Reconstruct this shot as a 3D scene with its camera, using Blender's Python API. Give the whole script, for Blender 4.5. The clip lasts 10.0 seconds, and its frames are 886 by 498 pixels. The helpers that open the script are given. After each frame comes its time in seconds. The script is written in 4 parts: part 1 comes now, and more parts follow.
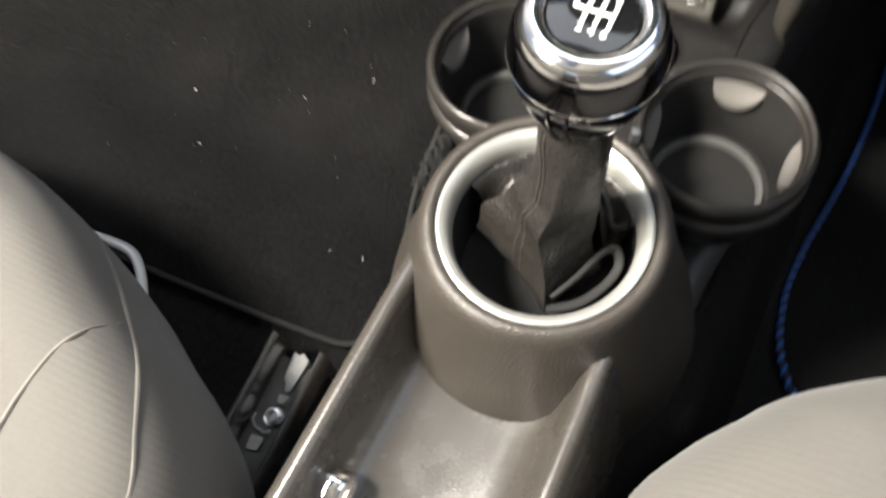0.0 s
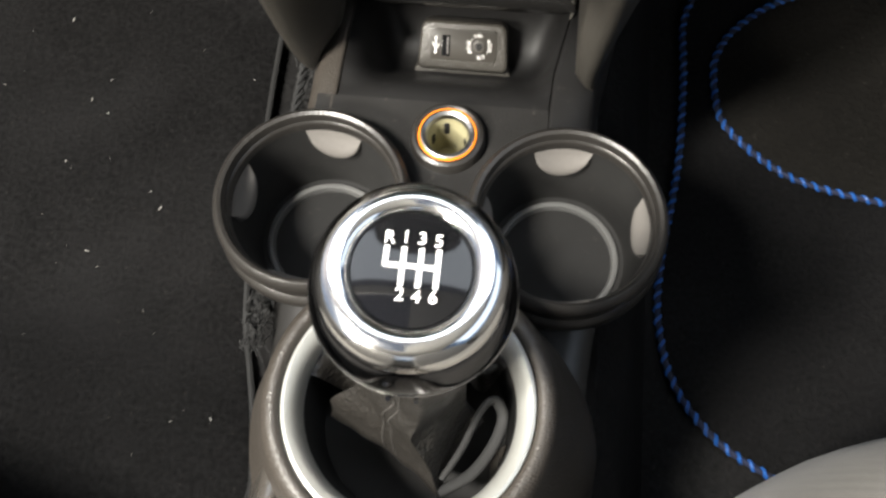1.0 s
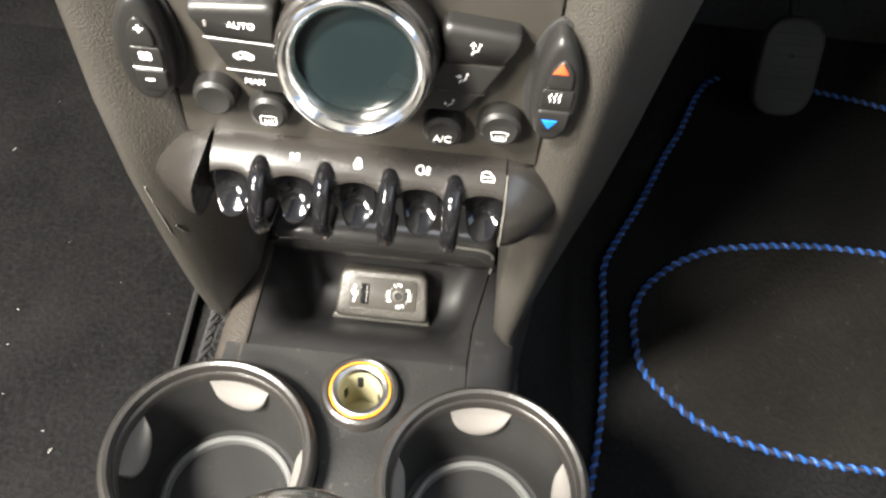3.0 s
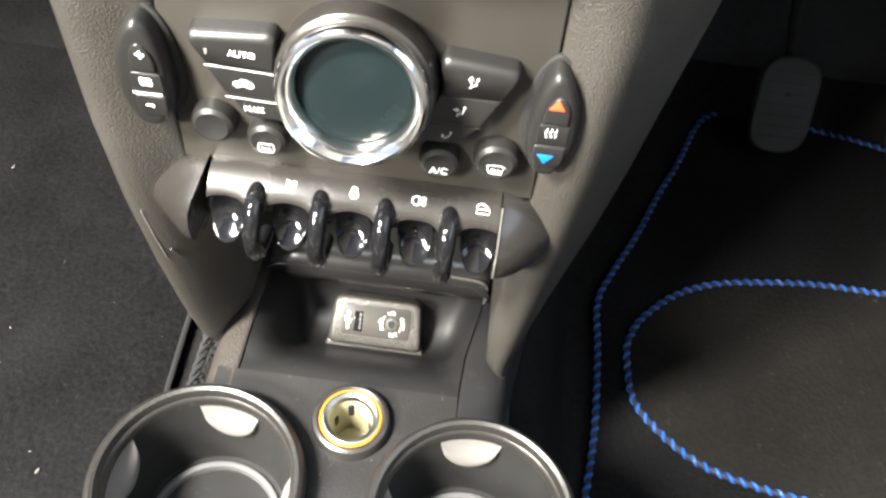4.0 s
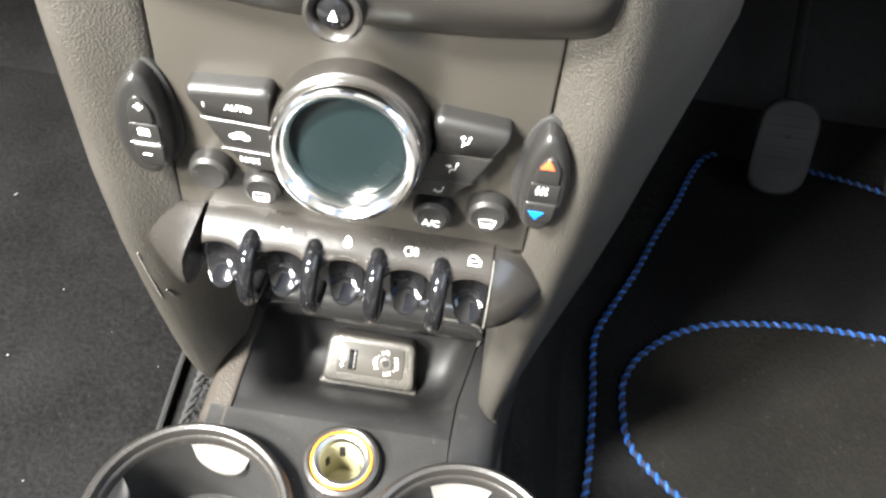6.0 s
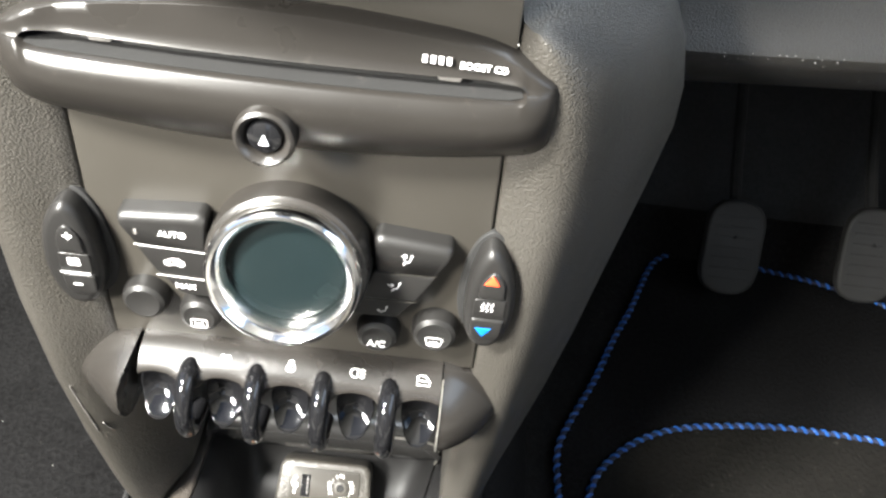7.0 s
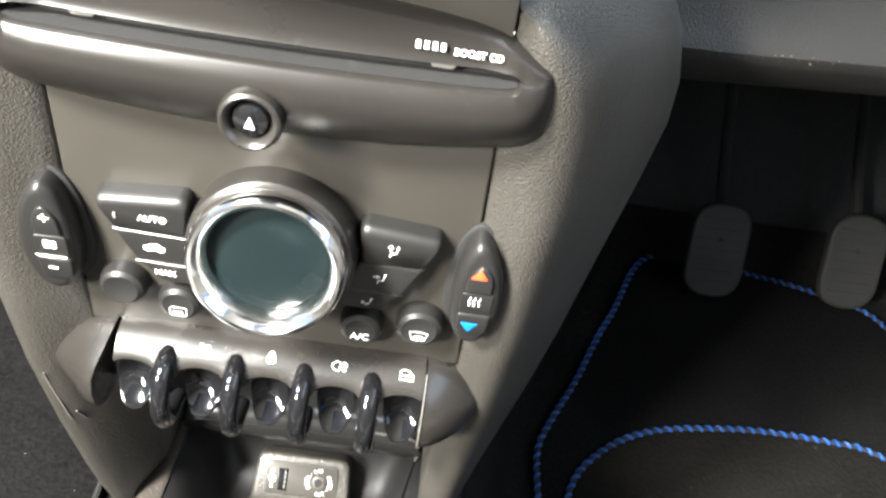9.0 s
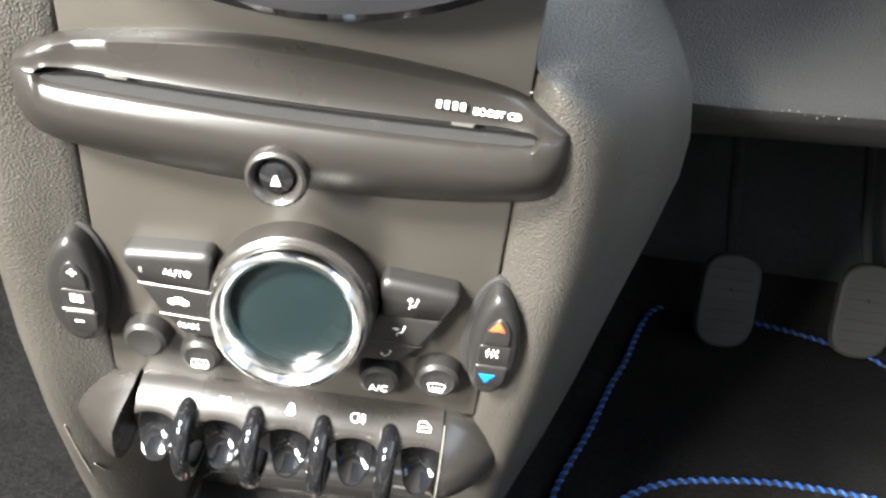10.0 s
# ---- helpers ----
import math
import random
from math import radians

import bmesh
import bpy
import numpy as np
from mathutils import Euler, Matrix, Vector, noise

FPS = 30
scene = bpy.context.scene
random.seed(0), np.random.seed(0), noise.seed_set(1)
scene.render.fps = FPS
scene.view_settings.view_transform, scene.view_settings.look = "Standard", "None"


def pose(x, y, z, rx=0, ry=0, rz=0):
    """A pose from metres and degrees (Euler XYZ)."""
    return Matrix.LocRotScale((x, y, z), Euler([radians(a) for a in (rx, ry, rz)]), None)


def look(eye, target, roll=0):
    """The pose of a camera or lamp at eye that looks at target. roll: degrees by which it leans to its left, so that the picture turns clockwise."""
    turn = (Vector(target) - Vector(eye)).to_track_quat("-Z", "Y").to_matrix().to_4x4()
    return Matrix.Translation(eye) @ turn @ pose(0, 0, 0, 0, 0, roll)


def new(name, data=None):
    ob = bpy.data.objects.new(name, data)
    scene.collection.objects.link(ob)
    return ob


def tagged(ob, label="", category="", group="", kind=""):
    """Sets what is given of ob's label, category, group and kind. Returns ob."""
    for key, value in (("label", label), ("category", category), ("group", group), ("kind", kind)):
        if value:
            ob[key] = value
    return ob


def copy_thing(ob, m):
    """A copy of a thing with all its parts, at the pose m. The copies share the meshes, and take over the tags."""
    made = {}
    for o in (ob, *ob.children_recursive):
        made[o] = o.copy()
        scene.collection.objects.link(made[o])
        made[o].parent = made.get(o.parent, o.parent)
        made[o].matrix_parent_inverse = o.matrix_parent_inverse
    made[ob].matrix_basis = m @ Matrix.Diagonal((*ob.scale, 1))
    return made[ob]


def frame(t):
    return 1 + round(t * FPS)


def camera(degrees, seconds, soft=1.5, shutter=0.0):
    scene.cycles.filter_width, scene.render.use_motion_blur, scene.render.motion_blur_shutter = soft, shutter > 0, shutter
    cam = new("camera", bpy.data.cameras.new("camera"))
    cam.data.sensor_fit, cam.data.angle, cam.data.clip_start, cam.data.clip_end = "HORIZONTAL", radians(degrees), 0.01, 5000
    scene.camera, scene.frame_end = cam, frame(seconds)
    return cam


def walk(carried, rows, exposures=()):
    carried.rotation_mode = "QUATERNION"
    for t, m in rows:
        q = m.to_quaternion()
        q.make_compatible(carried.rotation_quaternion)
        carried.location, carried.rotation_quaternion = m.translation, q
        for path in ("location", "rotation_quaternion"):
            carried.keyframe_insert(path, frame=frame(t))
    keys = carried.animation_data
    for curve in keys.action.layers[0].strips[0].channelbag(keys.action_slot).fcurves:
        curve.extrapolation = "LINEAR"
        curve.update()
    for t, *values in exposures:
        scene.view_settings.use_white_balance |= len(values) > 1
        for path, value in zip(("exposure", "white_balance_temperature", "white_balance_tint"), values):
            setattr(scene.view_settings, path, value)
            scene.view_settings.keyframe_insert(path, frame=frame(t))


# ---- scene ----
cam = camera(54.38, 10.0, 2.5, 0.5)
PATH = [
    (0.0, 0.0569, -0.2535, 0.6034, 23.66, 4.67, 25.69),
    (0.2, 0.0374, -0.2201, 0.5862, 18.28, 6.18, 20.17),
    (0.4, 0.0233, -0.1934, 0.5847, 16.91, 5.31, 15.36),
    (0.5, 0.0232, -0.1879, 0.5862, 17.95, 4.65, 13.26),
    (0.6, 0.0210, -0.1771, 0.5835, 18.43, 3.91, 10.29),
    (0.8, 0.0236, -0.1607, 0.5793, 19.71, 2.17, 6.81),
    (1.0, 0.0293, -0.1561, 0.5801, 20.76, 1.68, 5.91),
    (1.5, 0.0329, -0.1530, 0.5698, 21.62, 0.60, 5.06),
    (2.0, 0.0312, -0.1472, 0.5733, 27.95, -0.78, 6.02),
    (2.5, 0.0343, -0.1339, 0.5744, 33.07, -2.11, 5.50),
    (4.0, 0.0355, -0.1312, 0.5761, 36.82, -4.07, 6.24),
    (4.5, 0.0374, -0.1306, 0.5817, 38.36, -4.36, 7.30),
    (5.0, 0.0381, -0.1292, 0.5842, 38.25, -4.44, 7.32),
    (5.2, 0.0396, -0.1256, 0.5827, 37.56, -4.67, 7.77),
    (6.3, 0.0359, -0.1242, 0.5849, 39.37, -4.51, 6.66),
    (6.5, 0.0334, -0.1191, 0.5813, 42.67, -5.11, 4.63),
    (7.0, 0.0431, -0.1169, 0.5823, 45.61, -5.08, 4.04),
    (7.5, 0.0441, -0.1184, 0.5754, 45.87, -5.68, 3.69),
    (8.0, 0.0406, -0.1202, 0.5722, 45.66, -6.67, 3.90),
    (8.5, 0.0390, -0.1202, 0.5705, 45.20, -6.87, 4.37),
    (9.0, 0.0420, -0.1139, 0.5774, 45.37, -6.93, 4.27),
    (9.5, 0.0388, -0.1145, 0.5816, 47.38, -7.49, 4.53),
    (10.0, 0.0387, -0.1176, 0.5810, 48.72, -6.40, 4.46),
]
EXPOSE = [(0.0, 1.05, 6400, 10), (0.8, 0.8, 6250, 9), (1.6, 1.0, 6250, 9), (2.5, 1.65, 6350, 9), (4.0, 2.15, 6150, 9), (5.2, 2.4, 6050, 9), (6.3, 2.62, 6000, 8),
          (6.5, 2.62, 6000, 8), (7.0, 2.27, 6000, 8), (9.0, 2.28, 6000, 8), (10.0, 2.5, 6000, 8)]
walk(cam, [(t, pose(x, y, z, rx, ry, rz)) for t, x, y, z, rx, ry, rz in PATH], EXPOSE)

# ---- light ----
world = bpy.data.worlds.new("sky")
scene.world = world
world.use_nodes = True
wn = world.node_tree.nodes
sky = wn.new("ShaderNodeTexSky")
sky.sky_type, sky.sun_disc = "NISHITA", False
sky.sun_elevation, sky.sun_rotation = radians(38), radians(-65)
world.node_tree.links.new(sky.outputs[0], wn["Background"].inputs[0])
wn["Background"].inputs[1].default_value = 0.04


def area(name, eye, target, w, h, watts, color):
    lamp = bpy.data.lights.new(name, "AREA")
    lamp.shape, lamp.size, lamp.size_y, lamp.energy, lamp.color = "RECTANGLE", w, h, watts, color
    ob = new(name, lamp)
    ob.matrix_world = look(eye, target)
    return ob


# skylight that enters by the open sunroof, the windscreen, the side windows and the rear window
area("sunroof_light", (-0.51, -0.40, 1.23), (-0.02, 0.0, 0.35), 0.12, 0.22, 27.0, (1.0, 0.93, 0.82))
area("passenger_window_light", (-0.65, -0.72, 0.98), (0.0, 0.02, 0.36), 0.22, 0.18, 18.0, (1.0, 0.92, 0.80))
area("windscreen_light", (-0.05, 0.30, 1.14), (-0.05, -0.10, 0.45), 1.1, 0.42, 3.6, (0.92, 0.96, 1.0))
area("driver_window_light", (0.70, -0.12, 0.90), (0.0, 0.0, 0.40), 0.95, 0.38, 1.0, (0.84, 0.92, 1.0))
area("rear_window_light", (-0.15, -1.40, 0.98), (0.0, 0.0, 0.40), 0.95, 0.36, 0.3, (1.0, 0.97, 0.92))


# ---- materials ----
def material(name, color, rough=0.5, metal=0.0, spec=0.5, grain=0.0, scale=900.0, cells=False, vary=0.15, vary_scale=25.0,
             coat=0.0, sheen=0.0, dust=0.0, dist=0.0004):
    m = bpy.data.materials.new(name)
    m.use_nodes = True
    nt = m.node_tree
    nd, ln = nt.nodes, nt.links
    p = nd["Principled BSDF"]
    p.inputs["Metallic"].default_value = metal
    p.inputs["Specular IOR Level"].default_value = spec
    p.inputs["Coat Weight"].default_value = coat
    p.inputs["Coat Roughness"].default_value = 0.05
    p.inputs["Sheen Weight"].default_value = sheen
    co = nd.new("ShaderNodeTexCoord")
    n1 = nd.new("ShaderNodeTexNoise")
    n1.inputs["Scale"].default_value, n1.inputs["Detail"].default_value = vary_scale, 5
    n2 = nd.new("ShaderNodeTexNoise")
    n2.inputs["Scale"].default_value, n2.inputs["Detail"].default_value = scale * 0.6, 3
    ln.new(co.outputs["Object"], n1.inputs["Vector"])
    ln.new(co.outputs["Object"], n2.inputs["Vector"])
    mixf = nd.new("ShaderNodeMath")
    mixf.operation = "ADD"
    ln.new(n1.outputs["Fac"], mixf.inputs[0])
    ln.new(n2.outputs["Fac"], mixf.inputs[1])
    ramp = nd.new("ShaderNodeMapRange")
    ramp.inputs["From Min"].default_value, ramp.inputs["From Max"].default_value = 0.6, 1.4
    ramp.inputs["To Min"].default_value, ramp.inputs["To Max"].default_value = 1 - vary, 1 + vary
    ln.new(mixf.outputs[0], ramp.inputs["Value"])
    col = nd.new("ShaderNodeVectorMath")
    col.operation = "SCALE"
    col.inputs[0].default_value = color[:3]
    ln.new(ramp.outputs[0], col.inputs["Scale"])
    out_col = col.outputs[0]
    if dust:
        n3 = nd.new("ShaderNodeTexNoise")
        n3.inputs["Scale"].default_value, n3.inputs["Detail"].default_value = 260, 8
        ln.new(co.outputs["Object"], n3.inputs["Vector"])
        r3 = nd.new("ShaderNodeMapRange")
        r3.inputs["From Min"].default_value, r3.inputs["From Max"].default_value = 0.64, 0.78
        r3.inputs["To Max"].default_value = dust
        ln.new(n3.outputs["Fac"], r3.inputs["Value"])
        mx = nd.new("ShaderNodeMix")
        mx.data_type = "RGBA"
        mx.inputs["B"].default_value = (0.35, 0.32, 0.28, 1)
        ln.new(r3.outputs[0], mx.inputs["Factor"])
        ln.new(out_col, mx.inputs["A"])
        out_col = mx.outputs["Result"]
    ln.new(out_col, p.inputs["Base Color"])
    rr = nd.new("ShaderNodeMapRange")
    rr.inputs["From Min"].default_value, rr.inputs["From Max"].default_value = 0.3, 0.7
    rr.inputs["To Min"].default_value, rr.inputs["To Max"].default_value = rough * 0.85, min(1, rough * 1.15)
    ln.new(n1.outputs["Fac"], rr.inputs["Value"])
    ln.new(rr.outputs[0], p.inputs["Roughness"])
    if grain:
        b = nd.new("ShaderNodeBump")
        b.inputs["Strength"].default_value, b.inputs["Distance"].default_value = grain, dist
        if cells:
            v = nd.new("ShaderNodeTexVoronoi")
            v.feature = "SMOOTH_F1"
            v.inputs["Scale"].default_value = scale
            ln.new(co.outputs["Object"], v.inputs["Vector"])
            ln.new(v.outputs["Distance"], b.inputs["Height"])
        else:
            ln.new(n2.outputs["Fac"], b.inputs["Height"])
        ln.new(b.outputs[0], p.inputs["Normal"])
    return m


def woven(name, color):
    m = material(name, color, 0.9, spec=0.2, grain=0.0, sheen=0.1, vary=0.08, vary_scale=14)
    nt = m.node_tree
    nd, ln = nt.nodes, nt.links
    co = nd.new("ShaderNodeTexCoord")
    w1, w2 = nd.new("ShaderNodeTexWave"), nd.new("ShaderNodeTexWave")
    w1.inputs["Scale"].default_value, w2.inputs["Scale"].default_value = 420, 90
    w1.inputs["Distortion"].default_value = w2.inputs["Distortion"].default_value = 0.6
    w2.bands_direction = "Y"
    mul = nd.new("ShaderNodeMath")
    mul.operation = "ADD"
    b = nd.new("ShaderNodeBump")
    b.inputs["Strength"].default_value, b.inputs["Distance"].default_value = 0.28, 0.0003
    for w in (w1, w2):
        ln.new(co.outputs["Object"], w.inputs["Vector"])
    ln.new(w1.outputs["Fac"], mul.inputs[0])
    ln.new(w2.outputs["Fac"], mul.inputs[1])
    ln.new(mul.outputs[0], b.inputs["Height"])
    ln.new(b.outputs[0], nd["Principled BSDF"].inputs["Normal"])
    return m


PANEL = material("satin_panel_plastic", (0.027, 0.0245, 0.0205), 0.38, spec=0.4, grain=0.12, scale=2600, vary=0.06, dist=0.0002)
CDPLASTIC = material("dark_player_plastic", (0.0125, 0.0113, 0.0100), 0.30, spec=0.22, grain=0.1, scale=2600, vary=0.08, dust=0.03, dist=0.0002)
GRAPHITE = material("graphite_satin_plastic", (0.0150, 0.0135, 0.0120), 0.26, spec=0.5, grain=0.1, scale=2600, vary=0.08, dust=0.02, dist=0.0002)
GRAIN = material("grained_dash_plastic", (0.029, 0.0265, 0.0225), 0.42, grain=0.8, scale=1700, cells=True, vary=0.16, dist=0.0004)
LEATHER = material("leather_grain_plastic", (0.033, 0.0285, 0.024), 0.42, grain=0.5, scale=1150, cells=True, vary=0.2, dist=0.0007)
TRAY = material("worn_tray_plastic", (0.040, 0.036, 0.0315), 0.27, spec=0.8, grain=0.2, scale=900, cells=True, vary=0.07, vary_scale=60, dust=0.05, dist=0.0004)
BLACK = material("matt_black_plastic", (0.014, 0.0135, 0.013), 0.45, grain=0.3, scale=1500, vary=0.12, dust=0.05, dist=0.0003)
BUTTON = material("black_button_rubber", (0.011, 0.0105, 0.010), 0.38, spec=0.35, grain=0.1, scale=2500, vary=0.06, dist=0.0002)
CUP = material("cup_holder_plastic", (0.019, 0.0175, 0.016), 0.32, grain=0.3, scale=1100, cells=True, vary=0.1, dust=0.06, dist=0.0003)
# near-black plastic; it also paints the shade in gaps, recesses and hollows
NEARBLACK = material("matt_near_black", (0.010, 0.0098, 0.0095), 0.75, spec=0.3, grain=0.2, scale=1500, vary=0.12, dust=0.04)
PAD = material("grey_rubber_pad", (0.12, 0.112, 0.104), 0.65, grain=0.2, scale=1200, vary=0.1)
CUPRING = material("grey_cup_floor_ring", (0.10, 0.10, 0.098), 0.55, grain=0.2, scale=1200, vary=0.12)
GLOSS = material("gloss_black_plastic", (0.005, 0.005, 0.0055), 0.07, spec=0.4, vary=0.05, coat=0.1)
CHROME = material("polished_chrome", (0.86, 0.85, 0.83), 0.05, metal=1.0, vary=0.03)
# chrome darkened in its colour to imitate dark reflections
BANDCHROME = material("chrome_painted_reflection", (0.085, 0.085, 0.09), 0.12, metal=1.0, vary=0.04)
RAILSTEEL = material("dark_rail_steel", (0.32, 0.32, 0.32), 0.22, metal=0.9, grain=0.1, scale=1500, vary=0.2)
BINSHELL = material("smooth_black_bin_plastic", (0.0085, 0.0082, 0.0082), 0.55, spec=0.3, grain=0.15, scale=1800, vary=0.10, dust=0.04, dist=0.0002)
BOXGRAIN = material("coarse_grained_box_plastic", (0.036, 0.033, 0.028), 0.45, grain=0.6, scale=900, cells=True, vary=0.15, dist=0.0005)
LIPBLACK = material("polished_black_lip", (0.016, 0.0155, 0.015), 0.22, vary=0.06)
STEEL = material("worn_steel", (0.42, 0.42, 0.42), 0.32, metal=1.0, grain=0.15, scale=1500, vary=0.2)
SATIN = material("satin_silver_trim", (0.50, 0.50, 0.47), 0.36, metal=0.65, grain=0.05, scale=3000, vary=0.04)
HIDE = material("black_boot_leather", (0.017, 0.0155, 0.0138), 0.33, grain=0.9, scale=560, cells=True, vary=0.25, dist=0.0007)
THREAD = material("boot_thread", (0.05, 0.046, 0.042), 0.7, vary=0.1)
SOFTCHROME = material("soft_chrome", (0.80, 0.79, 0.77), 0.13, metal=1.0, grain=0.03, scale=900, vary=0.03)
DISPLAY = material("dark_display_glass", (0.0045, 0.0075, 0.008), 0.25, spec=0.16, vary=0.05)
WHITE = material("white_symbol_paint", (0.80, 0.80, 0.78), 0.5, vary=0.02)
RED = material("red_symbol_paint", (0.72, 0.065, 0.015), 0.5, vary=0.02)
BLUE = material("blue_symbol_paint", (0.008, 0.14, 0.55), 0.5, vary=0.02)
AMBER = material("amber_light_ring", (0.80, 0.22, 0.012), 0.35, vary=0.05)
CREAM = material("cream_socket_plastic", (0.30, 0.275, 0.165), 0.5, vary=0.15, vary_scale=120)
CARPET = material("charcoal_carpet", (0.0088, 0.0086, 0.0086), 0.95, spec=0.05, grain=1.0, scale=420, vary=0.6, vary_scale=16, dust=0.06, dist=0.0015)
MATTING = material("black_mat_pile", (0.0060, 0.0059, 0.0060), 0.95, spec=0.05, grain=1.0, scale=520, vary=0.75, vary_scale=11, dust=0.03, dist=0.0012)
HEEL = material("worn_heel_pad_pile", (0.0092, 0.0086, 0.0076), 0.95, spec=0.05, grain=1.0, scale=480, vary=0.35, vary_scale=10, dust=0.07, dist=0.0012)
BINDING = material("black_mat_binding", (0.007, 0.007, 0.007), 0.85, grain=0.6, scale=900, vary=0.2)
CORD = material("blue_cord", (0.008, 0.075, 0.30), 0.6, grain=0.4, scale=1500, vary=0.25, vary_scale=60)
CORDCORE = material("dark_cord_core", (0.008, 0.012, 0.035), 0.8, grain=0.3, scale=1500, vary=0.2)
FABRIC = woven("light_grey_seat_cloth", (0.088, 0.083, 0.076))
SEAM = material("seat_seam_thread", (0.12, 0.112, 0.10), 0.9, vary=0.1)
LINING = material("grey_headlining", (0.68, 0.67, 0.64), 0.95, vary=0.06)
TRIM = material("dark_door_trim", (0.05, 0.048, 0.046), 0.7, grain=0.3, scale=700, vary=0.1)
RUBBER = material("worn_pedal_rubber", (0.013, 0.0127, 0.012), 0.7, grain=0.3, scale=700, vary=0.2)
PLATEGREY = material("dull_grey_steel", (0.19, 0.19, 0.185), 0.5, metal=0.4, grain=0.2, scale=900, vary=0.3, vary_scale=90)
# lighter grey than the carpet, to paint haze into the footwell
HAZEGREY = material("toeboard_haze_grey", (0.026, 0.0265, 0.027), 0.95, spec=0.05, grain=0.8, scale=420, vary=0.25, vary_scale=14, dist=0.001)
# pale colour for highlights painted on rounded edges
EDGEHIGHLIGHT = material("painted_edge_highlight", (0.10, 0.095, 0.085), 0.3, vary=0.2, vary_scale=200)
DECK = material("dusty_deck_plastic", (0.0105, 0.0100, 0.0096), 0.5, spec=0.35, grain=0.25, scale=1100, cells=True, vary=0.18, dust=0.12, dist=0.0003)
BRIGHTBAR = material("bright_plated_bar", (0.72, 0.72, 0.70), 0.3, metal=0.5, vary=0.06)
DASH = material("dark_dash_plastic", (0.024, 0.0225, 0.020), 0.5, grain=0.7, scale=1900, cells=True, vary=0.16, dist=0.0004)
LINT = material("pale_lint", (0.30, 0.29, 0.27), 0.9, vary=0.1)


# ---- building helpers (millimetres) ----
def V(x, y, z):
    return Vector((x, y, z)) * 0.001


def part(name, bm, mat, parent=None, label="", angle=35, tags=None):
    """Link a bmesh as one mesh object; under parent where one is given."""
    bmesh.ops.recalc_face_normals(bm, faces=bm.faces)
    me = bpy.data.meshes.new(name)
    bm.to_mesh(me)
    bm.free()
    return from_mesh(name, me, mat, parent, label, angle, tags)


def from_mesh(name, me, mat, parent=None, label="", angle=35, tags=None):
    me.materials.clear()
    me.materials.append(mat)
    me.polygons.foreach_set("use_smooth", [True] * len(me.polygons))
    me.set_sharp_from_angle(angle=radians(angle))
    ob = new(name, me)
    if parent is not None:
        ob.parent = parent
    if label:
        ob["label"] = label
    if tags:
        tagged(ob, *tags)
    return ob


def thing(name, label, category, group="", kind=""):
    return tagged(new(name), label, category, group, kind)


def loft(rings, closed=True, cap0=False, cap1=False, bm=None):
    bm = bm or bmesh.new()
    vs = [[bm.verts.new(p) for p in r] for r in rings]
    n = len(vs[0])
    for a, b in zip(vs, vs[1:]):
        for i in range(n if closed else n - 1):
            j = (i + 1) % n
            bm.faces.new((a[i], a[j], b[j], b[i]))
    if cap0:
        bm.faces.new(vs[0][::-1])
    if cap1:
        bm.faces.new(vs[-1])
    return bm


def lathe(profile, segs=64, cap0=False, cap1=False, bm=None):
    """profile of (radius, height) about the z axis."""
    rings = [[V(r * math.cos(a), r * math.sin(a), z) for a in (2 * math.pi * i / segs for i in range(segs))] for r, z in profile]
    return loft(rings, True, cap0, cap1, bm)


def moved(bm, m):
    bmesh.ops.transform(bm, matrix=m, verts=bm.verts)
    return bm


def facing(x, y, z, tilt=0.0, turn=0.0):
    """The z axis turned towards the rear of the car (-y); tilt leans it up."""
    return Matrix.Translation(V(x, y, z)) @ Matrix.Rotation(radians(turn), 4, "Z") @ Matrix.Rotation(radians(90 - tilt), 4, "X")


def arcs(points, n=5):
    """Round the corners of an outline of (x, z, radius)."""
    out = []
    k = len(points)
    for i in range(k):
        p, a, b = (Vector(points[j % k][:2]) for j in (i, i - 1, i + 1))
        r = points[i][2] if len(points[i]) > 2 else 0
        if not r:
            out.append(p)
            continue
        da, db = (a - p), (b - p)
        p0 = p + da.normalized() * min(r, da.length * 0.48)
        p1 = p + db.normalized() * min(r, db.length * 0.48)
        for s in range(n + 1):
            t = s / n
            out.append(p0 * (1 - t) ** 2 + p * 2 * t * (1 - t) + p1 * t * t)
    return out


def plate(outline, back, front, bevel=0.8, segs=3, m=None, bm=None):
    """A plate of outline (x, z) from y=back to y=front, with rounded front edges."""
    bm = bm or bmesh.new()
    pts = [Vector(p[:2]) for p in outline]
    lo = Vector((min(p.x for p in pts), min(p.y for p in pts)))
    hi = Vector((max(p.x for p in pts), max(p.y for p in pts)))
    mid, half = (lo + hi) / 2, (hi - lo) / 2

    def ring(off, y):
        sx, sz = 1 - min(0.9, off / half.x), 1 - min(0.9, off / half.y)
        return [V(mid.x + (p.x - mid.x) * sx, y, mid.y + (p.y - mid.y) * sz) for p in pts]

    d = 1 if front < back else -1
    rings = [ring(0, back)]
    for s in range(segs + 1):
        a = math.pi / 2 * s / segs
        rings.append(ring(bevel * (1 - math.cos(a)), front + d * bevel * (1 - math.sin(a))))
    loft(rings, True, True, True, bm)
    if m is not None:
        moved(bm, m)
    return bm


def spline(pts, n=8, closed=False):
    """A smooth line through points of any dimension."""
    ps = [Vector(p) for p in pts]
    k = len(ps)
    out = []
    for i in range(k if closed else k - 1):
        p0, p1, p2, p3 = (ps[j % k] if closed else ps[max(0, min(k - 1, j))] for j in (i - 1, i, i + 1, i + 2))
        for s in range(n):
            t = s / n
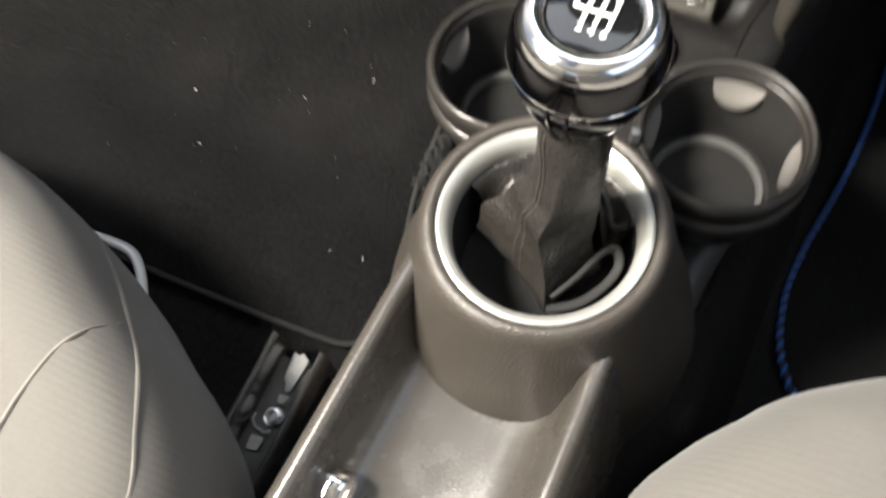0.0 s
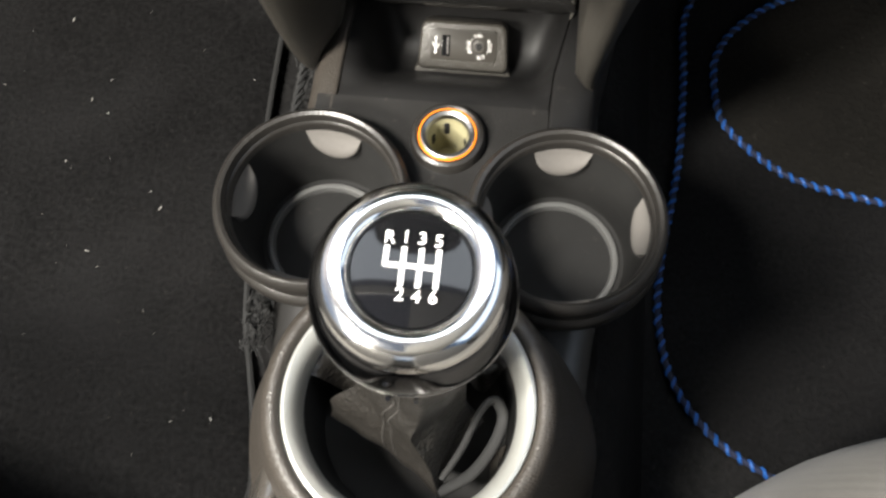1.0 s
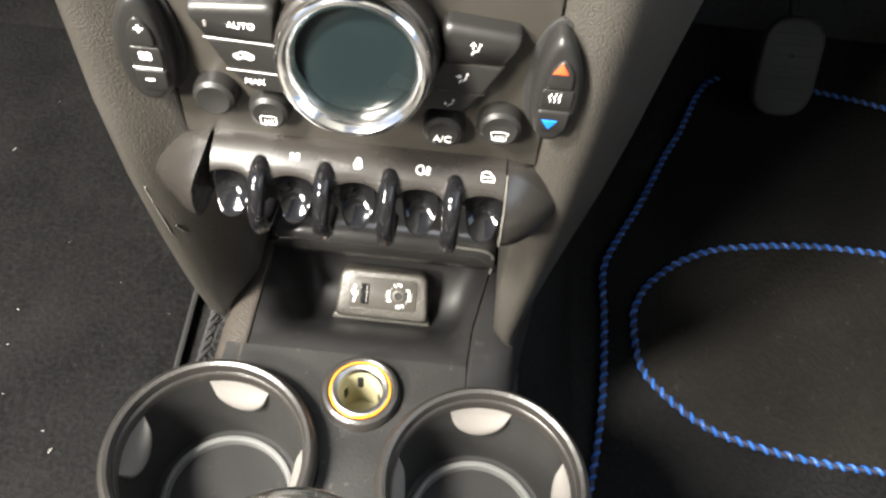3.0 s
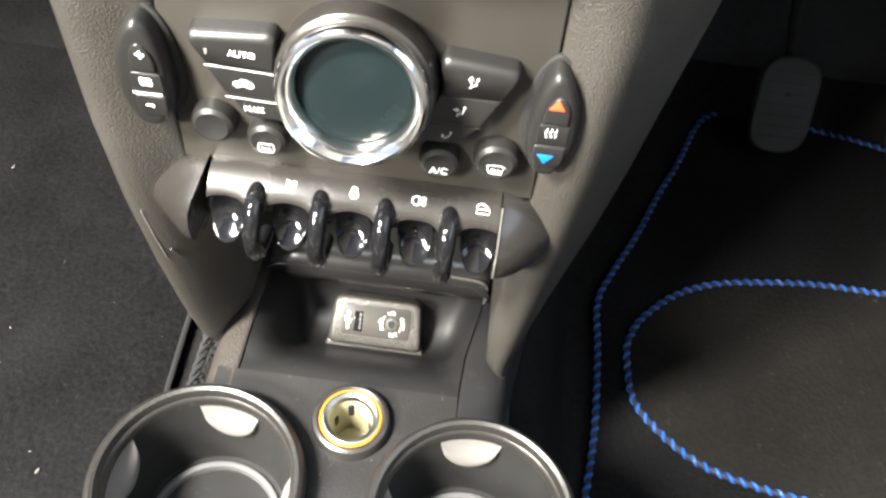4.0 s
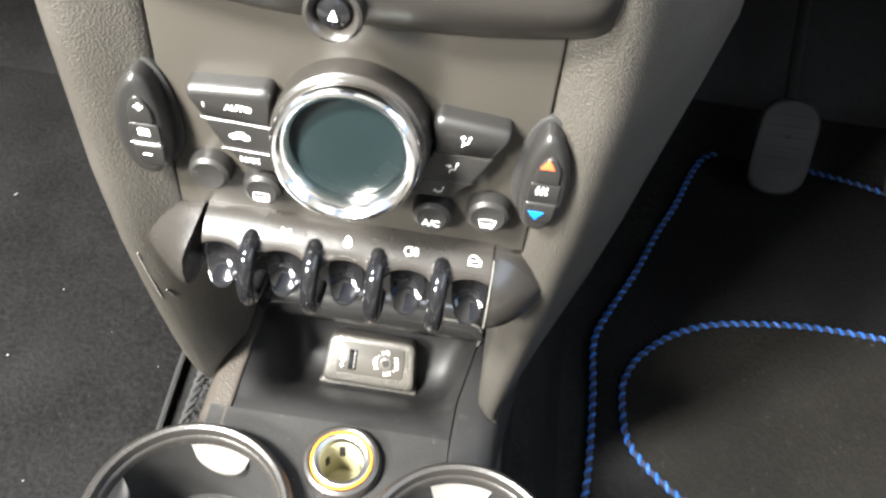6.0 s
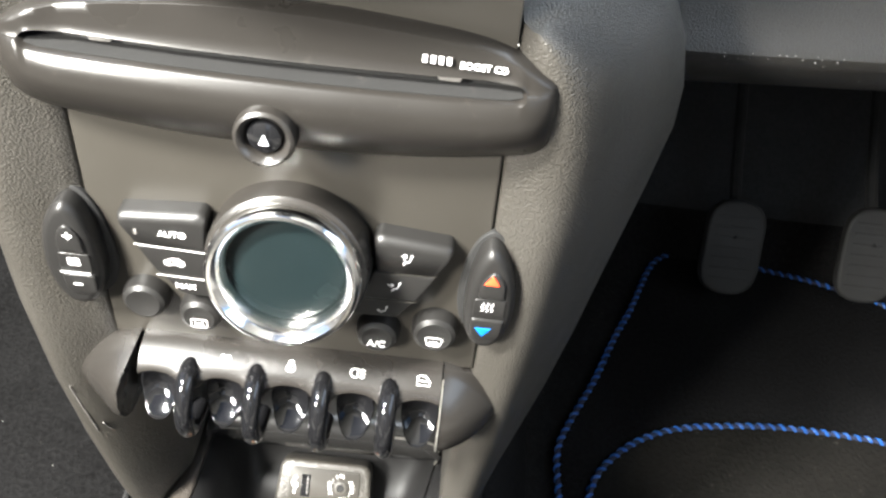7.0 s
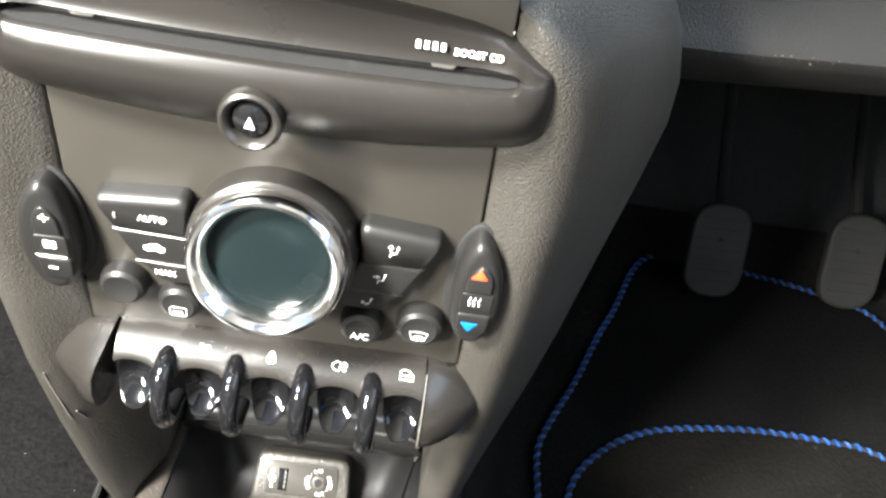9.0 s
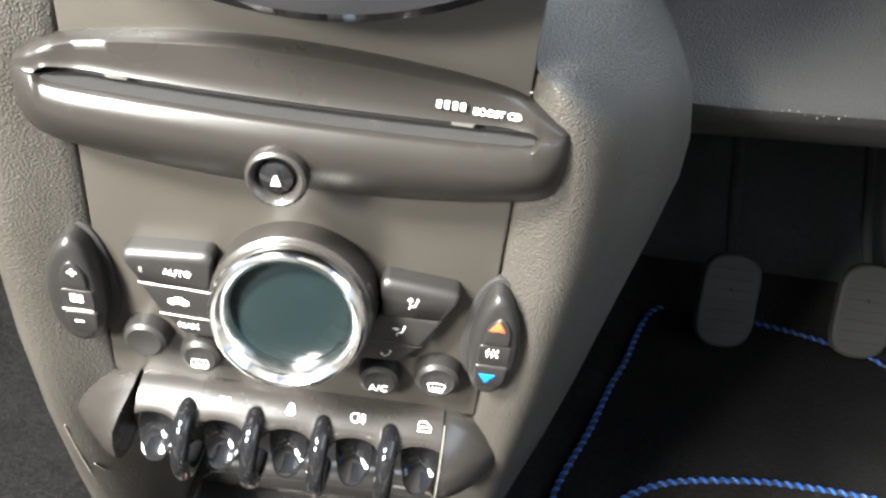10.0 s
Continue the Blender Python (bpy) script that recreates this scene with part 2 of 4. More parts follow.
            out.append(0.5 * ((2 * p1) + (p2 - p0) * t + (2 * p0 - 5 * p1 + 4 * p2 - p3) * t * t + (3 * p1 - p0 - 3 * p2 + p3) * t ** 3))
    if not closed:
        out.append(ps[-1])
    return out


def tube(path, r, n=8, closed=False, bm=None, flat=1.0):
    """A tube along points in metres; r in millimetres, a number or one for each point."""
    k = len(path)
    rings = []
    side = None
    for i in range(k):
        a, b = (path[i - 1], path[(i + 1) % k]) if closed else (path[max(0, i - 1)], path[min(k - 1, i + 1)])
        d = (b - a).normalized()
        if side is None:
            side = d.cross(Vector((0, 0, 1)))
            if side.length < 0.1:
                side = d.cross(Vector((1, 0, 0)))
        side = (side - d * side.dot(d)).normalized()
        up = d.cross(side)
        rr = (r[i] if isinstance(r, (list, tuple)) else r) * 0.001
        rings.append([path[i] + side * rr * math.cos(q) + up * rr * flat * math.sin(q) for q in (2 * math.pi * j / n for j in range(n))])
    if closed:
        rings.append(rings[0])
        bm = loft(rings, True, bm=bm)
        bmesh.ops.remove_doubles(bm, verts=bm.verts, dist=1e-7)
        return bm
    return loft(rings, True, True, True, bm)


def strokes(lines, width, m, depth=0.14):
    """Thin raised lines of a symbol, drawn in (right, up) millimetres on a plate that faces the rear, then set by m."""
    bm = bmesh.new()
    w = width * 0.38
    for ln in lines:
        pts = [Vector(p) for p in ln]
        k = len(pts)
        shut = k > 2 and (pts[0] - pts[-1]).length < 1e-6
        low, high = [], []
        for i in range(k):
            if shut:
                a, b = pts[i - 1 if i else k - 2], pts[i + 1 if i < k - 1 else 1]
            else:
                a, b = pts[max(0, i - 1)], pts[min(k - 1, i + 1)]
            d = (b - a).normalized()
            nrm = Vector((-d.y, d.x)) * w
            ext = Vector((0, 0))
            if not shut and i in (0, k - 1):
                ext = d * (w * 0.6) * (-1 if i == 0 else 1)
            low.append(pts[i] - nrm + ext)
            high.append(pts[i] + nrm + ext)
        rings = [[V(l.x, 0, l.y), V(l.x, -depth, l.y), V(h.x, -depth, h.y), V(h.x, 0, h.y)] for l, h in zip(low, high)]
        loft(rings, True, not shut, not shut, bm)
    return moved(bm, m)


def circle(cx, cy, rx, ry=None, a0=0, a1=360, n=20):
    ry = rx if ry is None else ry
    return [(cx + rx * math.cos(radians(a0 + (a1 - a0) * i / n)), cy + ry * math.sin(radians(a0 + (a1 - a0) * i / n))) for i in range(n + 1)]


def lettering(body, size, m, mat, parent, name="lettering", align="CENTER", spread=1.0):
    """Raised words in the built-in font, size in millimetres, on a plate that faces the rear."""
    cu = bpy.data.curves.new(name, "FONT")
    cu.body, cu.size, cu.extrude, cu.align_x, cu.align_y = body, size * 0.001, 0.00018, align, "CENTER"
    cu.space_character = spread
    cu.offset = size * 0.001 * 0.004
    tmp = new(name, cu)
    bpy.context.view_layer.update()
    me = bpy.data.meshes.new_from_object(tmp.evaluated_get(bpy.context.evaluated_depsgraph_get()))
    bpy.data.objects.remove(tmp)
    me.transform(m @ Matrix.Rotation(radians(90), 4, "X"))
    return from_mesh(name, me, mat, parent)


def at(x, y, z, lean=0.0, turn=0.0):
    """Where a symbol sits: on a face that looks to the rear, leaning back by lean degrees."""
    return Matrix.Translation(V(x, y, z)) @ Matrix.Rotation(radians(-lean), 4, "X") @ Matrix.Rotation(radians(turn), 4, "Y")


# ---- the setting: floor, footwells, tunnel, cabin shell ----
def grid_sheet(x0, x1, y0, y1, nx, ny, height):
    bm = bmesh.new()
    rows = [[bm.verts.new(V(x, y, height(x, y))) for x in (x0 + (x1 - x0) * i / nx for i in range(nx + 1))]
            for y in (y0 + (y1 - y0) * j / ny for j in range(ny + 1))]
    for a, b in zip(rows, rows[1:]):
        for i in range(nx):
            bm.faces.new((a[i], a[i + 1], b[i + 1], b[i]))
    return bm


def floor_height(x, y):
    z = 30 + 1.6 * noise.noise(Vector((x, y, 0)) * 0.012) + 0.6 * noise.noise(Vector((x, y, 5)) * 0.05)
    if y > 470:
        z += (y - 470) * 1.15
    if y < -150:
        z -= 14 * min(1, (-150 - y) / 40)
    return z


part("floor", grid_sheet(-720, 720, -1300, 860, 72, 108, floor_height), CARPET,
     tags=("charcoal carpet covering the car floor and footwells", "floor", "", "structure"))


def tunnel():
    rings = []
    for y in range(-1000, 701, 25):
        w = 6 * noise.noise(Vector((y * 0.01, 1, 0)))
        top = 148 if y < 150 else 148 - (y - 150) * 0.06
        sec = [(-150, 26), (-128, 36), (-116 + w, 70), (-106 + w * 0.6, 110), (-96, 138), (-84, top), (0, top + 2), (84, top), (96, 138),
               (106 + w * 0.5, 110), (116 + w, 70), (128, 36), (150, 26)]
        slim = 20 * max(0.0, min(1.0, (-130 - y) / 30))
        slim_left = 34 * max(0.0, min(1.0, (-28 - y) / 40))
        sec = [(x + (slim_left if x < 0 else -slim) * (abs(x) > 80), z) for x, z in sec]
        if y > 470:
            sec = [(x, z + (y - 470) * 1.15) for x, z in sec]
        rings.append([V(x, y, z) for x, z in sec])
    return loft(rings, False)


# extra sheet over the floor; its grey imitates the footwell haze
part("toeboard", grid_sheet(130, 715, 500, 850, 20, 14, lambda x, y: floor_height(x, y) + 6), HAZEGREY,
     tags=("added grey sheet over the sloping toeboard, haze put into its colour", "toeboard", "", "structure"))
part("transmission_tunnel", tunnel(), CARPET, tags=("carpeted transmission tunnel under the centre console", "tunnel", "", "structure"))


def shell_wall(name, pts, label, mat, thick):
    """A wall from corner points in metres, with thickness."""
    bm = bmesh.new()
    f = bm.faces.new([bm.verts.new(p) for p in pts])
    ex = bmesh.ops.extrude_face_region(bm, geom=[f])
    bmesh.ops.translate(bm, verts=[v for v in ex["geom"] if isinstance(v, bmesh.types.BMVert)], vec=thick)
    return part(name, bm, mat, tags=(label, "wall", "", "structure"))


def ceiling():
    """Headlining with the sunroof opening through it."""
    out = [(-0.62, -1.5), (0.62, -1.5), (0.62, 0.06), (-0.62, 0.06)]
    hole = [(-0.59, -0.76), (0.0, -0.76), (0.0, 0.0), (-0.59, 0.0)]
    return loft([[(x, y, z) for x, y in line] for line, z in ((hole, 1.22), (out, 1.22), (out, 1.26), (hole, 1.26), (hole, 1.22))], True)


part("ceiling", ceiling(), LINING, tags=("pale grey headlining with an open sunroof", "ceiling", "", "structure"))
for s, nm in ((-1, "wall_left"), (1, "wall_right")):
    x = 0.73 * s
    shell_wall(nm, [(x, -1.5, 0.0), (x, 1.0, 0.0), (x, 1.0, 0.62), (x, -1.5, 0.62)], "dark door trim below the side window", TRIM, (0.04 * s, 0, 0))
    shell_wall(nm + "_rear", [(x, -1.5, 0.62), (x, -0.98, 0.62), (0.62 * s, -0.98, 1.22), (0.62 * s, -1.5, 1.22)], "rear side trim behind the door window", TRIM, (0.04 * s, 0, 0))
shell_wall("wall_rear", [(-0.73, -1.5, 0.0), (0.73, -1.5, 0.0), (0.73, -1.5, 0.72), (-0.73, -1.5, 0.72)], "dark trim closing the rear of the cabin", TRIM, (0, -0.04, 0))
shell_wall("wall_bulkhead", [(-0.73, 0.86, 0.30), (0.73, 0.86, 0.30), (0.73, 0.86, 0.62), (-0.73, 0.86, 0.62)], "dark bulkhead behind the dashboard", TRIM, (0, 0.04, 0))


def dashboard():
    """The dash beside the centre stack, swept across the car: a dusty ledge, and a knee panel that falls away under it."""
    rings = []
    for x in [i * 20 for i in range(-36, 37)]:
        a = abs(x)
        near = 159.5 + 0.11 * max(0.0, min(400.0, a) - 130)
        sec = [(near + 230, 318), (near + 150, 338), (near + 88, 362), (near + 44, 386), (near + 16, 407), (near + 4, 418), (near - 1, 423), (near - 2.5, 427), (near - 1, 431), (near + 3, 437), (near + 9, 470),
               (near + 16, 530), (near + 36, 590), (near + 84, 640), (640, 640), (860, 600), (860, 318)]
        rings.append([V(x, y, z) for y, z in sec])
    return loft(rings, True, True, True)


part("dashboard", dashboard(), DASH, tags=("dark grained lower dashboard beside the centre stack", "dashboard", "", "structure"))


# ---- floor mats ----
def mat_slab(outline, z0, z1, m, name, parent):
    bm = bmesh.new()
    low = [bm.verts.new(V(p[0], p[1], z0)) for p in outline]
    top = [bm.verts.new(V(p[0], p[1], z1)) for p in outline]
    k = len(outline)
    for i in range(k):
        bm.faces.new((low[i], low[(i + 1) % k], top[(i + 1) % k], top[i]))
    bm.faces.new(top)
    bm.faces.new(low[::-1])
    return part(name, bm, m, parent, angle=30)


def cord(line, z, parent, name):
    """A blue cord laid round a dark core, along a closed line of (x, y)."""
    path = [V(p[0], p[1], z) for p in line]
    core = part(name, tube(path, 1.9, 8, True), CORDCORE, parent, "blue and black twisted cord edging")
    length = [0.0]
    for a, b in zip(path, path[1:] + path[:1]):
        length.append(length[-1] + (b - a).length)
    turns = round(length[-1] / 0.0085)
    for ph in (0.0, math.pi):
        pts = []
        steps = turns * 9
        j = 0
        for s in range(steps):
            u = length[-1] * s / steps
            while length[j + 1] < u:
                j += 1
            t = (u - length[j]) / (length[j + 1] - length[j])
            a, b = path[j], path[(j + 1) % len(path)]
            p = a.lerp(b, t)
            d = (b - a).normalized()
            side = Vector((-d.y, d.x, 0))
            q = 2 * math.pi * s / 9 + ph
            if ph == 0.0:
                pts.append(p + (side * math.cos(q) + Vector((0, 0, 1)) * math.sin(q)) * 0.0016)
        if pts:
            part("strand", tube(pts, 1.35, 5, True), CORD, core, "bright blue strand")
    return core


driver_mat = thing("driver_floor_mat", "black carpet driver's mat edged in blue twisted cord", "floor mat")
OUTER = spline([(300, -112), (240, -97), (207, -82), (174, -63), (147, -30), (136.5, 12), (138, 55), (144, 92), (150, 140), (152, 200), (152, 245), (164, 276),
                (184, 316), (204, 364), (220, 397), (240, 447), (256, 468), (287, 478), (338, 468), (413, 452), (470, 420), (500, 300), (505, 100), (490, -60), (420, -112)], 8, True)
INNER = spline([(173, 203), (176, 168), (189, 148), (214, 127), (240, 116), (285, 107.5), (328, 105), (400, 106), (455, 135), (470, 200), (452, 258), (414, 282),
                (384, 286), (350, 287.5), (310, 286.5), (250, 277), (214, 261), (188, 238), (177, 220)], 8, True)
mat_slab(OUTER, 29.5, 35, MATTING, "carpet_pad", driver_mat)
mat_slab(INNER, 35, 37, HEEL, "heel_pad", driver_mat)["label"] = "worn brownish heel pad"
cord(OUTER, 35, driver_mat, "edge_cord")
cord(INNER, 37, driver_mat, "heel_pad_cord")

passenger_mat = thing("passenger_floor_mat", "black carpet passenger mat with bound edge, dotted with lint", "floor mat")
PAX = [Vector((p.x, p.y)) for p in arcs([(-106, -143, 30), (-240, -150.5, 60), (-640, -154, 60), (-640, 640, 60), (-150, 640, 60), (-142, 20, 200), (-112, -82, 60)], 7)]


def soft_mat():
    bm = bmesh.new()
    inner = [[Vector((-380, 140)).lerp(p, f) for p in PAX] for f in (0.2, 0.4, 0.6, 0.75, 0.88, 0.97, 1.0)]
    rings = []
    for k, line in enumerate(inner):
        rings.append([V(p.x, p.y, 42 + 1.15 * max(0.0, p.y - 466) + 2.2 * noise.noise(Vector((p.x, p.y, 3)) * 0.02) + (0 if k < 6 else -1.5)) for p in line])
    rings.append([V(p.x, p.y, 26 + 1.15 * max(0.0, p.y - 466)) for p in PAX])
    return loft(rings, True, True, False, bm)


part("carpet_pad", soft_mat(), MATTING, passenger_mat)
part("binding", tube([V(p.x, p.y, 40 + 1.15 * max(0.0, p.y - 466)) for p in PAX], 2.2, 7, True), BINDING, passenger_mat, "raised black stitched binding")


def lint():
    """White crumbs and threads strewn over the passenger's mat."""
    rnd = random.Random(4)
    bm = bmesh.new()
    spots = [(-317, 295), (-271, 136), (-257, 126), (-278, 86), (-212, 68), (-203, 56), (-246, 21), (-140, -82), (-260, 153), (-302, -47), (-332, -6), (-302, 202)]
    spots += [(rnd.uniform(-420, -130), rnd.uniform(-130, 380)) for _ in range(46)]
    for k, (x, y) in enumerate(spots):
        s = rnd.uniform(0.6, 1.1) if k < 12 else rnd.uniform(0.2, 0.55)
        ln, a = rnd.uniform(0.6, 2.2) * s, rnd.uniform(0, math.pi)
        z = 44.3 + 2.2 * noise.noise(Vector((x, y, 3)) * 0.02)
        p = [V(x + math.cos(a) * ln * q, y + math.sin(a) * ln * q + 0.3 * s * rnd.uniform(-1, 1), z + 0.3 * s * rnd.random()) for q in (-1, 0, 1)]
        tube(p, [0.25 * s, 0.5 * s, 0.25 * s], 5, False, bm)
    return bm


part("lint", lint(), LINT, tags=("white lint and crumbs scattered on the mat", "lint", "", "stuff"))


# ---- pedals ----
def pedal(x, y, z):
    ob = thing("pedal", "worn dark rubber foot pedal in the driver's footwell", "pedal", "pedals")
    lean = Matrix.Rotation(radians(-32), 4, "X")
    part("pad", moved(plate(arcs([(-25, -41, 24), (25, -41, 24), (25, 41, 24), (-25, 41, 24)], 8), 8, 0, 3.2, 4), lean), RUBBER, ob)
    for k in range(-3, 4):
        part("rib", moved(plate(arcs([(-18, k * 9 - 1.2, 1), (18, k * 9 - 1.2, 1), (18, k * 9 + 1.2, 1), (-18, k * 9 + 1.2, 1)], 2), 1, -0.5, 0.4), lean), RUBBER, ob)
    part("arm", tube([V(0, 6, 4), V(0, 60, 40), V(0, 140, 110), V(0, 260, 240)], [5, 5, 5, 5], 8), BINDING, ob)
    ob.matrix_world = Matrix.Translation(V(x, y, z))
    return ob


pedal(296, 425, 95)
pedal(411, 425, 103)


# ---- seats ----
def seat(name, label, plan, z_top, seams):
    """A cushion lofted over its plan (a closed line), with rounded edges; and a plain back behind it."""
    ob = thing(name, label, "seat", "front seats")
    c = sum(plan, Vector((0, 0))) / len(plan)
    prof = [(0.90, -150), (0.955, -120), (0.985, -80), (1.0, -40), (1.0, -20), (0.985, 4), (0.955, 22), (0.90, 36), (0.82, 44), (0.70, 46), (0.5, 44), (0.25, 42)]
    rings = []
    for f, dz in prof:
        rings.append([V(*(c + (p - c) * f), z_top + dz + 2.5 * noise.noise(Vector((p.x, p.y, dz)) * 0.015)) for p in plan])
    part("cushion", loft(rings, True, True, True), FABRIC, ob, angle=80)
    for line in seams:
        part("seam", tube([V(*p) for p in spline(line, 6)], 1.2, 6), SEAM, ob, "raised stitched seam")
    back = [[V(c.x + x * w, c.y - 250 - (z - 200) * 0.28 + y, z) for x, y in [(p.x, p.y) for p in arcs([(-1, -60, 0.5), (1, -60, 0.5), (1, 60, 0.5), (-1, 60, 0.5)], 4)]]
            for z, w in ((200, 190), (300, 215), (500, 220), (700, 205), (800, 160))]
    part("backrest", loft(back, True, True, True), FABRIC, ob, angle=60)
    return ob


D_PLAN = spline([(74, -260), (76, -196), (90, -164), (108, -140), (120, -126), (150, -105), (180, -91), (250, -72), (340, -64), (430, -72), (500, -91), (560, -130),
                 (585, -190), (590, -330), (570, -500), (330, -540), (90, -500), (72, -380)], 4, True)
P_PLAN = spline([(-80, -330), (-86, -290), (-97, -264), (-118, -241), (-150, -219), (-182, -202), (-218, -181), (-260, -164), (-310, -153), (-400, -150), (-500, -175),
                 (-560, -220), (-590, -300), (-590, -400), (-560, -560), (-330, -600), (-100, -560), (-80, -440)], 4, True)
seat("car_seat", "light grey cloth driver's seat with stitched seams", D_PLAN, 252, [[(86, -262, 270), (98, -215, 276), (120, -175, 280), (150, -146, 282), (190, -124, 283), (250, -106, 284)]])
seat("car_seat", "light grey cloth passenger seat with stitched seams", P_PLAN, 205,
     [[(-240, -171, 178), (-206, -188, 195.5), (-176, -208, 210.5), (-147, -229, 227.5), (-126, -254, 239), (-111, -280, 241), (-104, -320, 242)],
      [(-170, -214, 221), (-171, -226, 243), (-174, -240, 250), (-175, -260, 252), (-175, -277, 251.5), (-172, -330, 251)]])


def seat_rail():
    ob = thing("seat_rail", "black steel seat rail bolted to the floor carpet", "seat rail")
    for x in (-157, -122):
        part("rail_edge", loft([[V(x + u - (y + 163) * 0.02, y, z) for u, z in ((-2.4, 20), (2.4, 20), (2.5, 74), (1.8, 77.6), (0.3, 79), (-1.4, 78.2), (-2.5, 75))] for y in (-161, -163, -300, -700)], True, True, True),
             RAILSTEEL, ob, "polished dark steel rail edge", angle=60)
    part("channel", loft([[V(x, y, z) for x, z in ((-155, 20), (-119, 20), (-119, 50), (-124, 46), (-137, 44), (-150, 46), (-155, 50))] for y in (-168, -700)], True, True, True), BLACK, ob)
    for line in ([(-149.5, -162, 2), (-145, -164, 1), (-143.5, -161.5, 1), (-137, -164, 2), (-138.5, -188, 2), (-142.4, -189.4, 2), (-144, -184, 2), (-147, -182, 2)],
                 [(-144.5, -192.5, 1.5), (-137, -191, 1.5), (-138, -197, 1.5), (-143, -197.6, 1.5)], [(-148, -223, 2), (-139, -222, 2), (-139, -231, 2), (-147, -233, 2)]):
        part("slide_plate", loft([[V(p.x, p.y, z) for p in arcs(line, 3)] for z in (40, 48.4)], True, True, True), PLATEGREY, ob, "dull grey steel plate in the rail")
    part("bolt", moved(lathe([(7.4, -2), (7.4, 0.8), (6.2, 1.6), (5.4, 1.4), (5.0, 3.4), (3.4, 3.6), (2.8, 0.5)], 24, True, True), Matrix.Translation(V(-141, -206.8, 46))), RAILSTEEL, ob, "dark bolt")
    part("stop_clip", tube([V(-152, -210, 49), V(-152, -214, 50), V(-148, -218, 50), V(-141, -219, 49), V(-137, -216.6, 49)], 1.1, 6), PLATEGREY, ob, "bent steel clip")
    return ob


seat_rail()
bar_path = spline([V(-380, -160, 84), V(-330, -158, 88), V(-290, -154, 90), V(-270, -155, 90), V(-257, -164, 90), V(-247, -176, 90), V(-236, -190, 90), V(-205, -225, 90)], 6)
handle = thing("seat_slide_bar", "bare silver steel bar for sliding the seat", "handle")
part("bar", tube(bar_path, 3.4, 10), BRIGHTBAR, handle)


# ---- centre console ----
console = thing("centre_console", "dark leather-grained plastic centre console between the seats", "console")


def console_shell():
    """Hump about the gear lever, falling to the tunnel."""
    prof = [(49.2, 232), (49.2, 250), (50.2, 253.2), (52, 254.4), (54.5, 253.6), (57, 250.5), (59, 245), (62, 234), (67, 218), (73, 202), (79, 188), (84, 170), (90, 146), (97, 112), (104, 78), (110, 44), (111, 28)]
    rings = []
    for r, z in prof:
        ring = []
        for i in range(96):
            a = 2 * math.pi * i / 96
            rx = r if r < 56 else 56 + (r - 56) * 0.88
            ry = r if math.sin(a) < 0 or r < 56 else 56 + (r - 56) * 0.5
            ring.append(V(rx * math.cos(a), -96 + ry * math.sin(a), z))
        rings.append(ring)
    return loft(rings, True)


part("gear_surround", console_shell(), LEATHER, console, "raised leather-grained collar around the gear lever", angle=60)


def tray():
    """Open tray behind the gear lever, with a rounded ridge on each side."""
    rings = []
    for y in [-104, -112, -120, -128, -136, -150, -180, -220, -270, -330, -420, -520]:
        k = max(0.0, min(1.0, (y + 136) / 32))
        crest = 230 - 6 * k - max(0, -y - 140) * 0.03
        wl = -54 - max(0, -y - 130) * 0.045
        wr = 47 + max(0, -y - 130) * 0.01
        flo = 188
        sec = [(wl - 50, 30), (wl - 37, 110), (wl - 18, 180), (wl - 7, crest - 14), (wl - 4, crest - 4), (wl - 1, crest - 0.6), (wl + 2, crest), (wl + 4.5, crest - 1.5), (wl + 6.5, crest - 6),
               (wl + 9, crest - 16), (wl + 14, flo + 9), (wl + 21, flo + 3), (wl + 32, flo + 0.5), (-4, flo), (wr - 32, flo + 0.5), (wr - 21, flo + 3), (wr - 14, flo + 9), (wr - 9, crest - 16),
               (wr - 6.5, crest - 6), (wr - 4.5, crest - 1.5), (wr - 2, crest), (wr + 1, crest - 0.6), (wr + 4, crest - 4), (wr + 7, crest - 14), (wr + 16, 180), (wr + 30, 110), (wr + 40, 40)]
        rings.append([V(x, y, z) for x, z in sec])
    return loft(rings, False)


part("tray", tray(), TRAY, console, "worn shiny storage tray with rounded ridges", angle=60)


def deck():
    """Saddle between the two cup holders, cut round to fit them, with a hole for the socket."""
    right = [(40, -66), (41, -58), (41.5, -50)]
    for i in range(21):
        a = radians(248 - (248 - 118) * i / 20)
        right.append((59 + 46.2 * math.cos(a), 46.2 * math.sin(a)))
    right += [(44, 47), (48.2, 50), (48.0, 61)]
    left = [(-67.3, 61), (-67.3, 48.5), (-57, 48), (-46, 47)] + [(-x, y) for x, y in right[:-3][::-1]]
    line = right + left
    bm = loft([[V(x, y, 140) for x, y in line], [V(x, y, 206.4) for x, y in line]], True)
    bm.verts.ensure_lookup_table()
    top = list(bm.verts)[len(line):]
    hole = [bm.verts.new(V(0.3 + 15.5 * math.cos(2 * math.pi * i / 32), 40.3 + 15.5 * math.sin(2 * math.pi * i / 32), 206.4)) for i in range(32)]
    edges = [bm.edges.get((top[k - 1], top[k])) for k in range(len(top))]
    edges += [bm.edges.new((hole[k - 1], hole[k])) for k in range(32)]
    bmesh.ops.triangle_fill(bm, use_beauty=True, use_dissolve=False, edges=edges)
    return bm


part("deck", deck(), DECK, console, "black deck between the cup holders", angle=50)


def seam_line(y):
    """Where the bin meets the strip at its driver's side."""
    return 47.5 + max(0.0, y - 56) * 0.06 + max(0.0, y - 83) * 0.12


def bin_floor():
    """Ramp from the deck down into the bin and up its back wall, with soft shoulders at both sides."""
